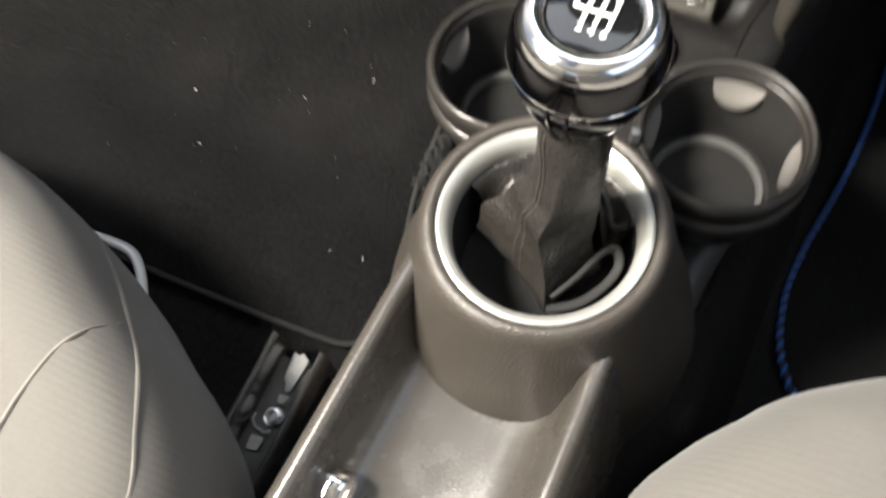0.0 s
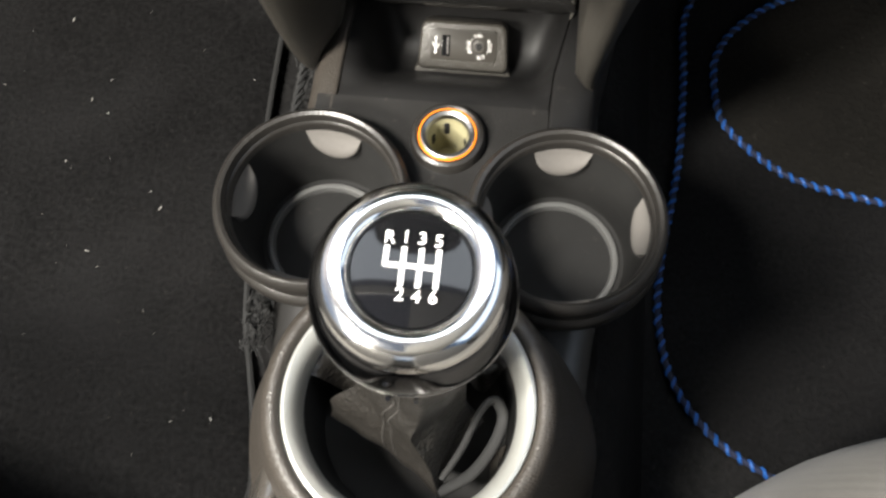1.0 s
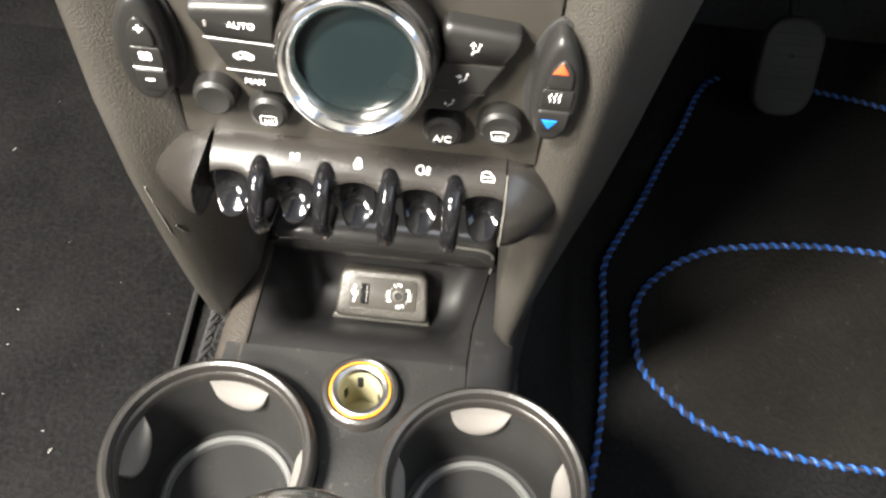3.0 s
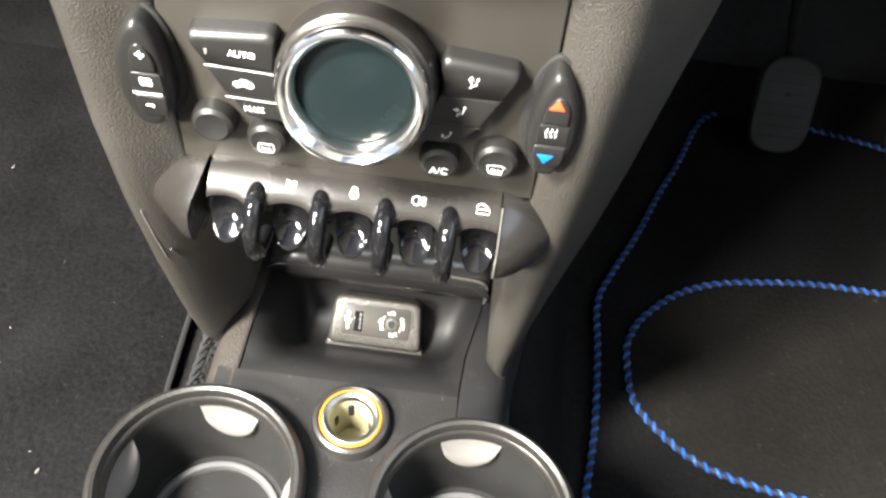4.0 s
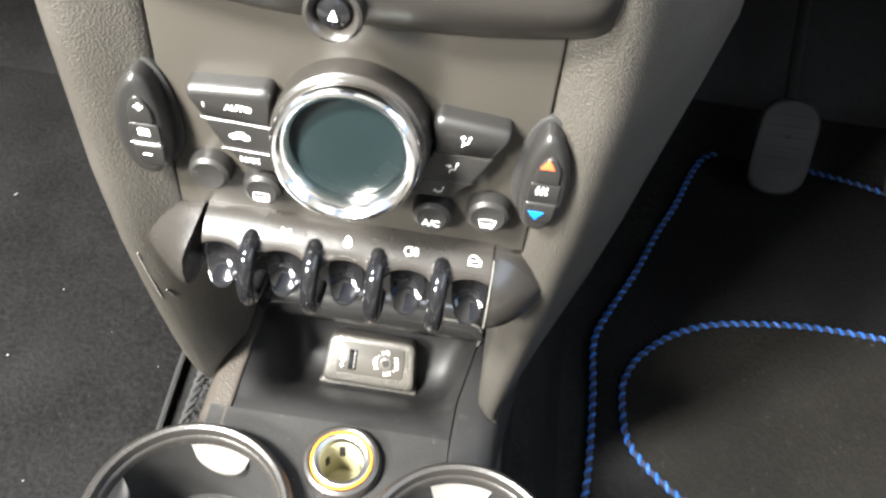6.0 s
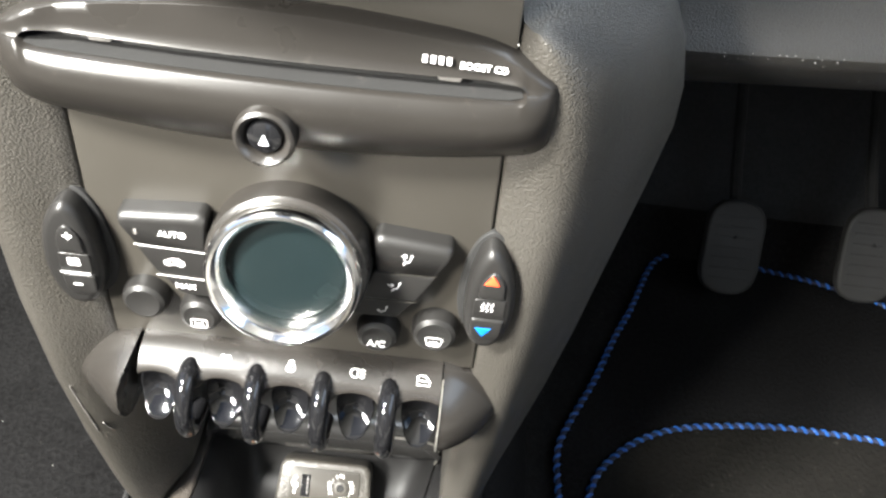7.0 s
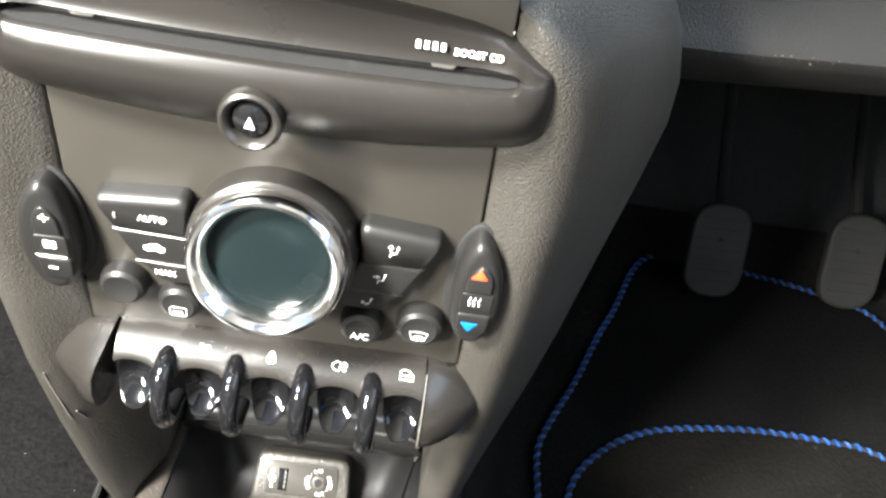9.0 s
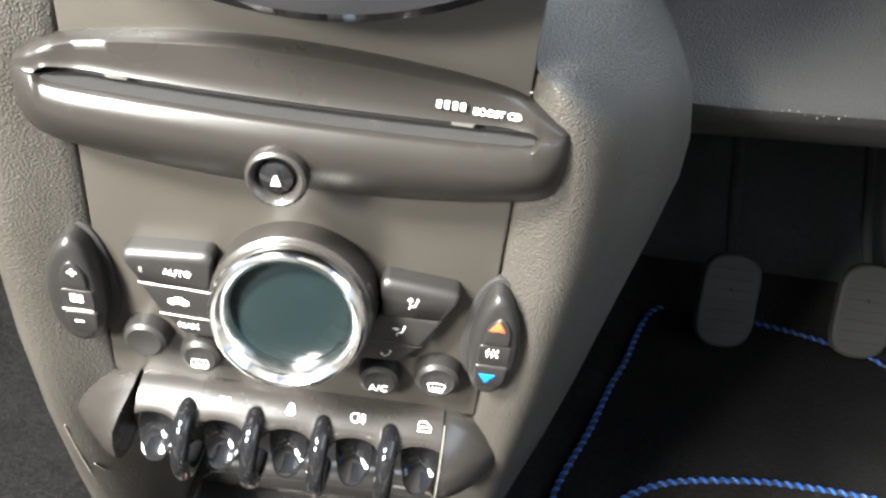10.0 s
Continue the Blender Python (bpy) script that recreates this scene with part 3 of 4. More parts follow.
    prof = [(60.5, 206.2), (66, 205.3), (72, 202.6), (79, 196.5), (87, 186.5), (94, 176.5), (101, 167), (108, 160), (116, 157), (126, 160), (134, 169), (139, 181), (142, 196), (145, 230), (146, 345)]
    rings = []
    for y, z in spline([Vector(p) for p in prof], 3):
        top = max(z, 205 - max(0.0, y - 80) * 0.16)
        xr = seam_line(min(y, 122))
        ring = []
        for k in range(25):
            u = k / 24
            x = -57.0 + (xr + 57.0) * u
            a = max(0.0, min(1.0, (-37 - x) / 20))
            b = max(0.0, min(1.0, (x - xr + 17) / 17))
            w = max(a * a * (3 - 2 * a), b ** 2.2)
            ring.append(V(x, y, z + (top - z) * w))
        rings.append(ring)
    return loft(rings, False)


part("bin", bin_floor(), BINSHELL, console, "deep smooth black storage bin below the switches", angle=60)


def side_trim(s):
    """Strip beside the bin, from the cup holder to the foot of the stack."""
    rings = []
    for y in (40, 52, 60, 70, 83, 95, 105, 114, 125, 150):
        z = 206.0 if y < 70 else 205 - max(0.0, y - 80) * 0.16
        x0 = seam_line(y) + 0.6 if s > 0 else 57.6
        wd = 22 if s > 0 else 15
        sec = [(x0, z - 60), (x0, z - 0.8), (x0 + 0.6, z + 0.2), (x0 + 2, z + 0.5), (x0 + wd * 0.6, z - 0.6), (x0 + wd * 0.85, z - 2.5), (x0 + wd, z - 6), (x0 + wd + 3, z - 20), (x0 + wd + 6, z - 70)]
        rings.append([V(x * s, y, zz) for x, zz in sec])
    return loft(rings, False)


for s in (1, -1):
    # passenger strip takes a lighter plastic, so its colour carries the light
    part("side_trim", side_trim(s), LEATHER if s < 0 else BINSHELL, console, "thin grained strip beside the bin, light painted into the passenger one", angle=50)


def lower_shell():
    """Console flanks below the cup holders."""
    rings = []
    for y in range(-110, 161, 18):
        w = 84 + 8 * math.exp(-((y - 5) / 42) ** 2)
        rings.append([V(x, y, z) for x, z in ((-w - 12, 60), (-w - 6, 100), (-w, 140), (-w + 8, 152), (-w + 20, 156), (0, 150), (w - 20, 156), (w - 8, 152), (w, 140), (w + 6, 100), (w + 12, 60))])
    return loft(rings, False)


part("lower_shell", lower_shell(), BLACK, console, "matt black lower console flank", angle=50)


def frayed_edge():
    """Rough torn carpet edge tucked against the console."""
    rnd = random.Random(7)
    bm = bmesh.new()
    for x, y0, y1, z, k in ((-92, -58, -20, 150, 170), (-82, 60, 118, 172, 90)):
        for _ in range(k):
            y = rnd.uniform(y0, y1)
            p = V(x + rnd.uniform(-4, 4), y, z + rnd.uniform(-8, 4))
            q = p + V(rnd.uniform(-4, 4), rnd.uniform(-6, 6), rnd.uniform(0, 5))
            r = q + V(rnd.uniform(-3, 3), rnd.uniform(-5, 5), rnd.uniform(-4, 2))
            tube([p, q, r], 0.4, 4, False, bm)
    return bm


part("frayed_carpet_edge", frayed_edge(), BINDING, tags=("frayed black carpet threads against the console side", "carpet", "", "stuff"))
wire = thing("wire_loom", "thin black twisted wires beside the console bin", "wire")
for k in range(3):
    pts = [V(-78 + 1.8 * math.cos(i * 0.9 + k * 2.1) - i * 0.10, 100 - i * 2.4, 199 + 1.8 * math.sin(i * 0.9 + k * 2.1) - i * 0.2) for i in range(22)]
    part("strand", tube(pts, 1.1, 6), BINDING, wire)


# ---- cup holders ----
def cup_holder():
    ob = thing("cup_holder", "round black plastic cup holder with four grey rubber pads", "cup holder", "cup holders")
    rim = [(40.0, 170), (42.0, 192), (46.0, 194.6), (47.6, 196.6), (47.8, 199.4), (46.6, 201.6), (44.6, 203), (44.2, 206), (45.4, 209), (46.4, 213), (46.2, 216.5), (45.0, 219.4), (43.2, 220.6), (41.6, 219.8),
           (40.9, 217.6), (40.7, 215.4), (39.9, 214.8), (39.5, 213.6), (39.2, 210)]
    part("rim", lathe(rim, 80), CUP, ob, "rounded black rim", angle=40)
    part("cup", lathe([(39.3, 211), (38.6, 200), (36.8, 178), (35.6, 165), (34.6, 162.6), (32.0, 162)], 64), NEARBLACK, ob, angle=40)
    part("floor_ring", lathe([(32.4, 161.4), (31.6, 163.6), (30.8, 164), (29.2, 163.8), (28.6, 162.6), (28.4, 159)], 64), CUPRING, ob, "grey raised ring on the cup floor")
    part("cup_floor", lathe([(29, 159.6), (20, 159), (8, 158.8), (0.5, 158.8)], 48, False, True), NEARBLACK, ob)
    for k in range(4):
        rows = []
        for j in range(9):
            v = j / 8
            row = []
            for i in range(17):
                u = -1 + 2 * i / 16
                h = math.sqrt(max(0, 1 - u * u))
                z = 209.5 - 23 * h * v
                wall = 39.4 - (211 - z) * 0.075
                bulge = 0.25 + 5.0 * h ** 0.8 * math.sin(math.pi * v ** 1.7)
                a = radians(u * 21 + 90 * k)
                r = wall - bulge
                row.append(V(r * math.cos(a), r * math.sin(a), z))
            rows.append(row)
        part("pad", loft(rows, False), PAD, ob, "light grey rubber grip pad", angle=60)
    return ob


left_cup = cup_holder()
copy_thing(left_cup, Matrix.Translation(V(59, 0, 0)) @ Matrix.Rotation(radians(4), 4, "Z"))
left_cup.matrix_world = Matrix.Translation(V(-59, 0, 0)) @ Matrix.Rotation(radians(-6), 4, "Z")


# ---- power socket ----
socket = thing("power_socket", "round car power socket with a glowing amber ring", "power socket")
part("flange", lathe([(18.2, 196), (18.4, 206), (18.2, 210.2), (17.2, 212.2), (15.6, 212.9), (14.4, 212.4), (14.2, 211)], 56), CUP, socket, "dark plastic flange")
part("light_ring", lathe([(14.3, 210.5), (14.2, 212.6), (13.8, 213.0), (13.3, 212.9), (13.2, 211)], 56), AMBER, socket, "amber translucent ring")
part("barrel", lathe([(13.3, 210.5), (13.1, 212.9), (12.3, 213.2), (10.6, 212.4), (10.0, 210.4), (9.9, 207)], 56), STEEL, socket, "chromed metal barrel")
part("liner", lathe([(9.95, 209.8), (9.5, 203), (9.2, 192), (8.9, 182), (0.4, 181.4)], 48, False, True), CREAM, socket, "cream plastic inner liner")
part("contact", tube([V(0.5, -3, 181), V(0.5, -3, 186)], [3.4, 2.6], 14), STEEL, socket)
part("latch", moved(plate(arcs([(-2.6, 196, 1), (2.6, 196, 1), (2.2, 203, 1), (-2.2, 203, 1)], 3), 1.4, -1.2, 0.5), Matrix.Rotation(radians(180), 4, "Z") @ Matrix.Translation(V(0, 8.4, 0))), CREAM, socket)
for a, z0, z1 in ((9, 196, 206), (58, 193, 201), (-62, 192, 200)):
    part("slot", moved(plate(arcs([(-1.4, z0, 1), (1.4, z0, 1), (1.4, z1, 1), (-1.4, z1, 1)], 3), 0.9, -0.5, 0.2),
                       Matrix.Rotation(radians(a), 4, "Z") @ Matrix.Translation(V(0, 9.5, 0))), NEARBLACK, socket, "dark slot in the liner")
socket.matrix_world = Matrix.Translation(V(0.3, 40.3, 0))


# ---- usb and aux box ----
def usb_box():
    ob = thing("usb_aux_socket", "small grained black box with USB and audio sockets", "socket")
    m = Matrix.Translation(V(0.5, 114.6, 174.4)) @ Matrix.Rotation(radians(-45), 4, "X")
    part("box", moved(plate(arcs([(-25.5, -13, 4), (25.5, -13, 4), (23.4, 14, 5), (-23.4, 14, 5)], 4), 14, 0, 2.2), m), BOXGRAIN, ob)
    part("foot", moved(plate(arcs([(-28, -16.5, 3), (28, -16.5, 3), (26, -11, 2), (-26, -11, 2)], 3), 14, 4.2, 1.6), m), BOXGRAIN, ob, "thin stepped lower flange")
    face = plate(arcs([(-18.6, -7, 2.5), (18.6, -7, 2.5), (18.4, 10, 2.5), (-18.4, 10, 2.5)], 4), 1, -0.45, 0.4)
    part("face", moved(face, m), PANEL, ob, "smooth black socket plate")
    port = moved(plate([(-11.9, -4.8), (-7.3, -4.8), (-7.3, 6.6), (-11.9, 6.6)], 0, -0.75, 0.2), m)
    usb = part("usb_port", port, GLOSS, ob)
    part("port_lining", moved(plate([(-9.0, -4), (-8.0, -4), (-8.0, 5.9), (-9.0, 5.9)], 0, -0.95, 0.1), m), BLACK, usb, "dark tongue in the port")
    for k in range(4):
        part("contact", moved(plate([(-8.9, -3.0 + k * 2.3), (-8.0, -3.0 + k * 2.3), (-8.0, -2.0 + k * 2.3), (-8.9, -2.0 + k * 2.3)], -0.5, -1.05, 0.05), m), PAD, usb)
    part("symbol", strokes([[(-15.2, -3.2), (-15.2, 5.4)], circle(-15.2, -3.2, 0.5), [(-15.2, -0.6), (-16.7, 1), (-16.7, 2.6)], [(-15.2, -1.6), (-13.7, 0.2), (-13.7, 1.7)],
                            [(-16, 4.3), (-15.2, 5.6), (-14.4, 4.3)]], 0.6, m @ at(0, -0.45, 0)), WHITE, ob)
    part("aux_socket", moved(lathe([(3.6, -1), (3.6, 0.6), (3.0, 1.0), (2.2, 1.0), (1.9, 0.4), (1.9, -0.2)], 28), m @ facing(8.8, -0.4, 1.4)), BOXGRAIN, ob, "round audio jack socket")
    part("jack_hole", moved(lathe([(1.95, 0.3), (1.8, 0.1), (0.1, 0.1)], 24, False, True), m @ facing(8.8, -0.4, 1.4)), NEARBLACK, ob, "dark hole of the jack")
    word = "AUX-IN"
    for base in (150, -28):
        for i, ch in enumerate(word):
            a = base + (-60 + 24 * i) * (-1)
            lettering(ch, 3.1, m @ at(8.8 + 5.9 * math.cos(radians(a)), -0.46, 1.4 + 5.9 * math.sin(radians(a)), 0, 90 - a), WHITE, ob, "letter")
    return ob


usb_box()


# ---- gear lever ----
lever = thing("gear_lever", "chrome and gloss black gear knob on a leather gaiter", "gear lever")
part("trim_ring", moved(lathe([(49.3, 246), (49.4, 251), (48.8, 252.6), (47.6, 253.2), (45.6, 252.2), (43.6, 249.6), (42.6, 246.0), (42.2, 241), (42.1, 234)], 96),
                        Matrix.Translation(V(0, -96.5, 0))), SATIN, lever, "satin silver ring round the gaiter")


# corners of the gaiter at each height: height, then the front, driver's, rear and passenger's corner (x, y)
GAITER = [(194, (8, -112), (20, -97), (6, -80), (-12, -98)), (228, (14, -128), (29, -97), (8, -67), (-33, -101)), (243, (11, -121), (22, -94), (9, -68), (-31, -98)),
          (268, (4, -114), (22, -91), (11, -73), (-18, -94)), (292, (8, -110), (22, -92), (11, -78), (-8, -94)), (316, (9, -107.5), (23, -93), (10, -79), (-5, -94)), (347, (9, -106), (22, -93), (9, -80.5), (-4, -93.5))]


def gaiter_point(level, u, out=0.0):
    """A point of the gaiter: level from 0 to 6, way round from 0 to 4."""
    k = min(5, int(level))
    t = level - k
    t = t * t * (3 - 2 * t) if k in (2, 3) else t
    z = GAITER[k][0] + (GAITER[k + 1][0] - GAITER[k][0]) * (level - k)
    cs = [Vector(a).lerp(Vector(b), t) for a, b in zip(GAITER[k][1:], GAITER[k + 1][1:])]
    mid = (cs[0] + cs[1] + cs[2] + cs[3]) / 4
    i = int(u) % 4
    v = u - int(u)
    flat = cs[i].lerp(cs[(i + 1) % 4], v)
    ease = min(1.0, level / 6)
    sag = math.sin(math.pi * v) * (2.0 * ease + 5.5 * max(0.0, 1 - abs(level - 5.6) / 2.4) - 4.5 * max(0.0, 1 - abs(level - 1.2) / 2.0))
    d = (flat - mid)
    n = noise.noise(Vector((flat.x * 0.09, flat.y * 0.09, z * 0.035))) * 2.2 * max(0.15, 1 - ease) + noise.noise(Vector((flat.x * 0.2, flat.y * 0.2, z * 0.1))) * 0.6
    p = flat + d.normalized() * (sag * 0.62 + n + out)
    return V(p.x, p.y, z)


def gaiter():
    """A soft leather sleeve pulled into four creased facets, tied below the knob."""
    return loft([[gaiter_point(6 * j / 36, 4 * i / 88) for i in range(88)] for j in range(37)], True)


part("gaiter", gaiter(), HIDE, lever, "black creased leather gaiter", angle=70)
for du in (3.50, 3.60):
    part("stitching", tube([gaiter_point(1.2 + 4.6 * j / 24, du + 0.03 * math.sin(j * 0.12), 0.3) for j in range(25)], 0.25, 5), THREAD, lever, "double line of stitching")
for pts in ([(15, -122, 234), (22, -110, 238), (28, -95, 239), (33, -90, 237), (37, -96, 234), (34, -107, 231), (26, -119, 230), (14, -127, 230)],
            [(12, -62, 238), (20, -68, 236), (27, -78, 234), (34, -74, 234)]):
    part("fold", tube(spline([V(*p) for p in pts], 6), 1.5, 10, flat=1.6), BINDING, lever, "pinched fold of leather", angle=80)


def gaiter_skirt():
    """The loose leather that spreads from the sleeve to the front of the ring, sagging in a fold round the sleeve's foot."""
    rings = []
    for j in range(29):
        q = j / 28
        ring = []
        for i in range(81):
            a = radians(28 + 140 * i / 80)
            r = 11.0 + 31.0 * q
            edge = max(0.0, 1 - min(i, 80 - i) / 16)
            z = 241 + 70 * (1 - q) ** 2.6 - 13 * math.sin(math.pi * min(1.0, q * 1.05)) - 26 * edge * edge * math.sin(math.pi * min(1.0, q * 1.1))
            z += 3.0 * noise.noise(Vector((a * 2.2, q * 3.0, 4))) * math.sin(math.pi * q) + 0.5 * noise.noise(Vector((a * 9, q * 14, 1)))
            cx, cy = 8.6 * (1 - q), -93.3 - 3.2 * q
            ring.append(V(cx + r * math.cos(a), cy + r * math.sin(a), z))
        rings.append(ring)
    return loft(rings, False)


part("gaiter_skirt", gaiter_skirt(), HIDE, lever, "loose leather spread out to the ring", angle=80)
# added bowl, near black to paint the shade deep inside the ring
part("gaiter_base", moved(lathe([(42.2, 240), (40, 200), (20, 194), (4, 194)], 56, False, True), Matrix.Translation(V(0, -96.5, 0))), NEARBLACK, lever, "near-black bowl under the gaiter, shade put into its colour")

KNOB = Matrix.Translation(V(8.6, -93.3, 341.5)) @ Matrix.Rotation(radians(-1), 4, "X") @ Matrix.Rotation(radians(1.5), 4, "Y") @ Matrix.Scale(1.0, 4)
part("knob_skirt", moved(lathe([(9.6, -8), (10.6, -4), (12.6, 1), (15.6, 7), (18.8, 13.5), (21.6, 20), (23.6, 26.5), (24.6, 31), (25.2, 34.6), (25.4, 36.4)], 72), KNOB), GLOSS, lever, "gloss black lower knob")
part("knob_crown", moved(lathe([(23.4, 49.0), (23.1, 50.9), (22.2, 52.9), (20.7, 54.5), (18.8, 55.4), (16.9, 55.5), (15.4, 54.9), (14.5, 53.9), (14.2, 52.8)], 96), KNOB),
     SOFTCHROME, lever, "polished chrome crown")
# same chrome as the crown, with dark reflections painted into its colour
part("knob_band", moved(lathe([(25.4, 36.2), (25.7, 36.9), (25.7, 39.5), (25.3, 42.6), (24.6, 46), (23.8, 48.6), (23.3, 49.3)], 96), KNOB), BANDCHROME, lever, "chrome band round the knob, dark reflections put into its colour")
part("knob_edge", moved(lathe([(25.3, 35.9), (25.9, 36.4), (25.9, 37.0), (25.4, 37.5)], 96), KNOB), CHROME, lever, "thin bright chrome edge")
part("knob_disc", moved(lathe([(14.4, 52.6), (13.9, 53.6), (10, 54.5), (5, 55.0), (0.3, 55.2)], 64, False, True), KNOB), GLOSS, lever, "domed black disc with the shift pattern")
for dx in (-3.4, 3.4):
    part("lug_rib", tube([KNOB @ V(dx, -26.0, 33), KNOB @ V(dx * 0.9, -23.4, 24), KNOB @ V(dx * 0.8, -18.6, 12), KNOB @ V(dx * 0.7, -13.6, 2)], 0.7, 6), GLOSS, lever, "thin moulded rib")
part("reverse_collar", moved(plate(arcs([(-4.5, -6, 1.5), (4.5, -6, 1.5), (3.4, 10, 2), (-3.4, 10, 2)], 3), 6, 0, 1.0), KNOB @ Matrix.Translation(V(0, -12.4, 10)) @ Matrix.Rotation(radians(28), 4, "X")), BLACK, lever,
     "small lug below the knob")
FLAT = KNOB @ Matrix.Translation(V(0, 0, 55.0)) @ Matrix.Rotation(radians(-90), 4, "X")
xs = (-6.0, -2.0, 2.0, 6.0)
part("shift_pattern", strokes([[(x, 4.2), (x, 0)] for x in xs[:1]] + [[(x, 4.2), (x, -4.6)] for x in xs[1:]] + [[(-5.7, 0), (5.7, 0)]], 1.45, FLAT, 0.5), WHITE, lever, "white shift lines")
for ch, x, y in (("R", -5.7, 6.6), ("1", -1.9, 6.9), ("3", 1.9, 6.9), ("5", 5.7, 6.6), ("2", -1.9, -7.0), ("4", 1.9, -7.2), ("6", 5.7, -7.0)):
    lettering(ch, 4.3, FLAT @ Matrix.Translation(V(x, -0.25, y)), WHITE, lever, "numeral")

screw = thing("screw", "small silver threaded screw standing in the console deck", "screw")
part("shank", lathe([(2.4, 204), (2.4, 222)] + [(2.9 if k % 2 else 2.3, 223 + k * 0.8) for k in range(10)] + [(2.2, 231.6), (0.3, 231.9)], 20, False, True), STEEL, screw, angle=20)
screw.matrix_world = Matrix.Translation(V(18.5, -23.5, 0))

brake = thing("handbrake_button", "chrome push button at the tip of the handbrake", "handbrake")
BR = Matrix.Translation(V(-43, -236, 203)) @ Matrix.Rotation(radians(-68), 4, "X")
part("button", moved(lathe([(9.6, -26), (9.8, 2), (9.2, 5.0), (7.0, 7.4), (3.6, 8.6), (0.3, 9.0)], 40, False, True), BR), CHROME, brake, "polished chrome push button")
part("collar", moved(lathe([(11.4, -40), (12, -14), (11.6, -12.4), (9.7, -12)], 40), BR), CHROME, brake, "chrome collar")
part("grip", tube([V(-43, -262, 193), V(-44, -310, 190), V(-45, -420, 196)], [12, 15, 16], 20), BLACK, brake, "black lever grip")


# ---- centre stack ----
stack = thing("centre_stack", "dark satin and grained plastic centre stack of the dashboard", "centre stack")
PY = 68.0


def seam_x(z):
    return 62.0 - (z - 345) * 0.026


def panel():
    line = [(-seam_x(347) + 0.5, 347), (seam_x(347) - 0.5, 347), (seam_x(560) - 0.5, 560), (-seam_x(560) + 0.5, 560)]
    return plate(line, PY + 40, PY, 0.8)


part("panel", panel(), PANEL, stack, "smooth satin dark panel")


def cheek(s):
    """The grained side of the stack: a long rounded horn that narrows to a foot."""
    outer = [(203, 76), (206, 82), (212, 86), (225, 90), (245, 94), (280, 99), (320, 103.5), (360, 108), (400, 113), (425, 115.5), (440, 114.5), (450, 112), (460, 107), (467, 100), (473, 91), (477, 82), (479, 74)] if s > 0 else [(203, 76), (206, 82), (212, 86), (225, 90), (245, 94), (280, 99), (320, 103), (360, 105), (420, 105.5), (450, 104.5), (466, 102), (476, 97.5), (484, 91), (490, 80), (494, 70)]
    inner = [(203, 67), (206, 62), (212, 59.5), (225, 58.5), (260, 58), (320, 60), (345, 62.0), (420, 60.0), (494, 58.2)]
    rings = []
    for z, xo in outer:
        xi = next(a[1] + (b[1] - a[1]) * (z - a[0]) / (b[0] - a[0]) for a, b in zip(inner, inner[1:]) if a[0] <= z <= b[0])
        low = max(0.0, (330 - z) / 130)
        y0 = PY + 12 * low ** 1.2 + max(0, z - 476) * 0.35
        if s < 0:
            xo -= 2.4 * max(0.0, min(1.0, (z - 220) / 50, (494 - z) / 40))
        w = xo - xi
        side = ((0.08, -1.6), (0.17, -3.6), (0.25, -4.2), (0.33, -3.2), (0.41, 0.6), (0.49, 6.0), (0.58, 13.0), (0.7, 22.5), (0.84, 33.0)) if s > 0 else ((0.1, -1.6), (0.25, -4.6), (0.4, -7.0), (0.52, -7.6), (0.62, -6.0), (0.71, -1.6), (0.8, 6.0), (0.9, 18.0))
        hollow = max(0.0, min(1.0, (322 - z) / 45)) if s < 0 else 0.0
        side = [(f, d + hollow * (30 * max(0.0, 0.72 - f) - 9 * max(0.0, f - 0.5))) for f, d in side]
        sec = [(xi, y0 + 24 + 30 * (1 - low)), (xi, y0 + 1.2 + 21 * hollow), (xi + min(0.8, w * 0.1), y0 - 0.2 + 21 * hollow)] + [(xi + w * f, y0 + d) for f, d in side]
        sec += [(xo - 0.5, y0 + (45 if s > 0 else 35)), (xo + 1.5, y0 + (58 if s > 0 else 50)), (xo, y0 + 90), (xi, y0 + 90)]
        rings.append([V(x * s, y, z) for x, y in sec])
    return loft(rings, True, True, True)


for s in (-1, 1):
    part("cheek", cheek(s), GRAIN, stack, "leather-grained side cheek narrowing to a foot", angle=60)


def pocket_lip():
    """Rounded shelf lip above the bin."""
    rings = []
    for x in (-58, -56, -52, -40, 0, 44, 51, 55, 57, 57.8):
        k = max(0.0, (abs(x) - 50) / 8)
        top, bot = 223 - 6 * k * k, 200 + 3 * k
        mid = (top + bot) / 2
        rings.append([V(x, y, z) for y, z in ((150, top), (129, top), (123, top - 1.5), (119.4, top - 5), (118, mid + 2), (118.2, mid - 3), (120.2, bot + 2.4), (125, bot), (150, bot))])
    return loft(rings, True, True, True)


part("pocket_lip", pocket_lip(), LIPBLACK, stack, "rounded lip over the storage bin", angle=50)
# added pale tube paints the highlight on the lip's rounded corner
part("lip_highlight", tube(spline([V(30, 119.2, 222), V(46, 119.0, 221.6), V(53, 119.2, 220), V(56.4, 119.8, 215), V(57.2, 120.4, 207), V(56.4, 121, 199)], 6), 0.7, 6), EDGEHIGHLIGHT, stack, "pale tube painting the highlight along the lip")
for line in ([(-80.6, 61.2, 320.3), (-81.0, 63.9, 307.5), (-81.1, 66.8, 293.4), (-80.3, 68.3, 281.9)], [(-77.8, 68.9, 286.7), (-76.2, 71.4, 279.3)]):
    part("scuff", tube(spline([V(*p) for p in line], 5), 0.3, 5), PAD, stack, "pale scratched scuff")

gauge = thing("speedometer", "large round speedometer with a dark rim above the panel", "speedometer")
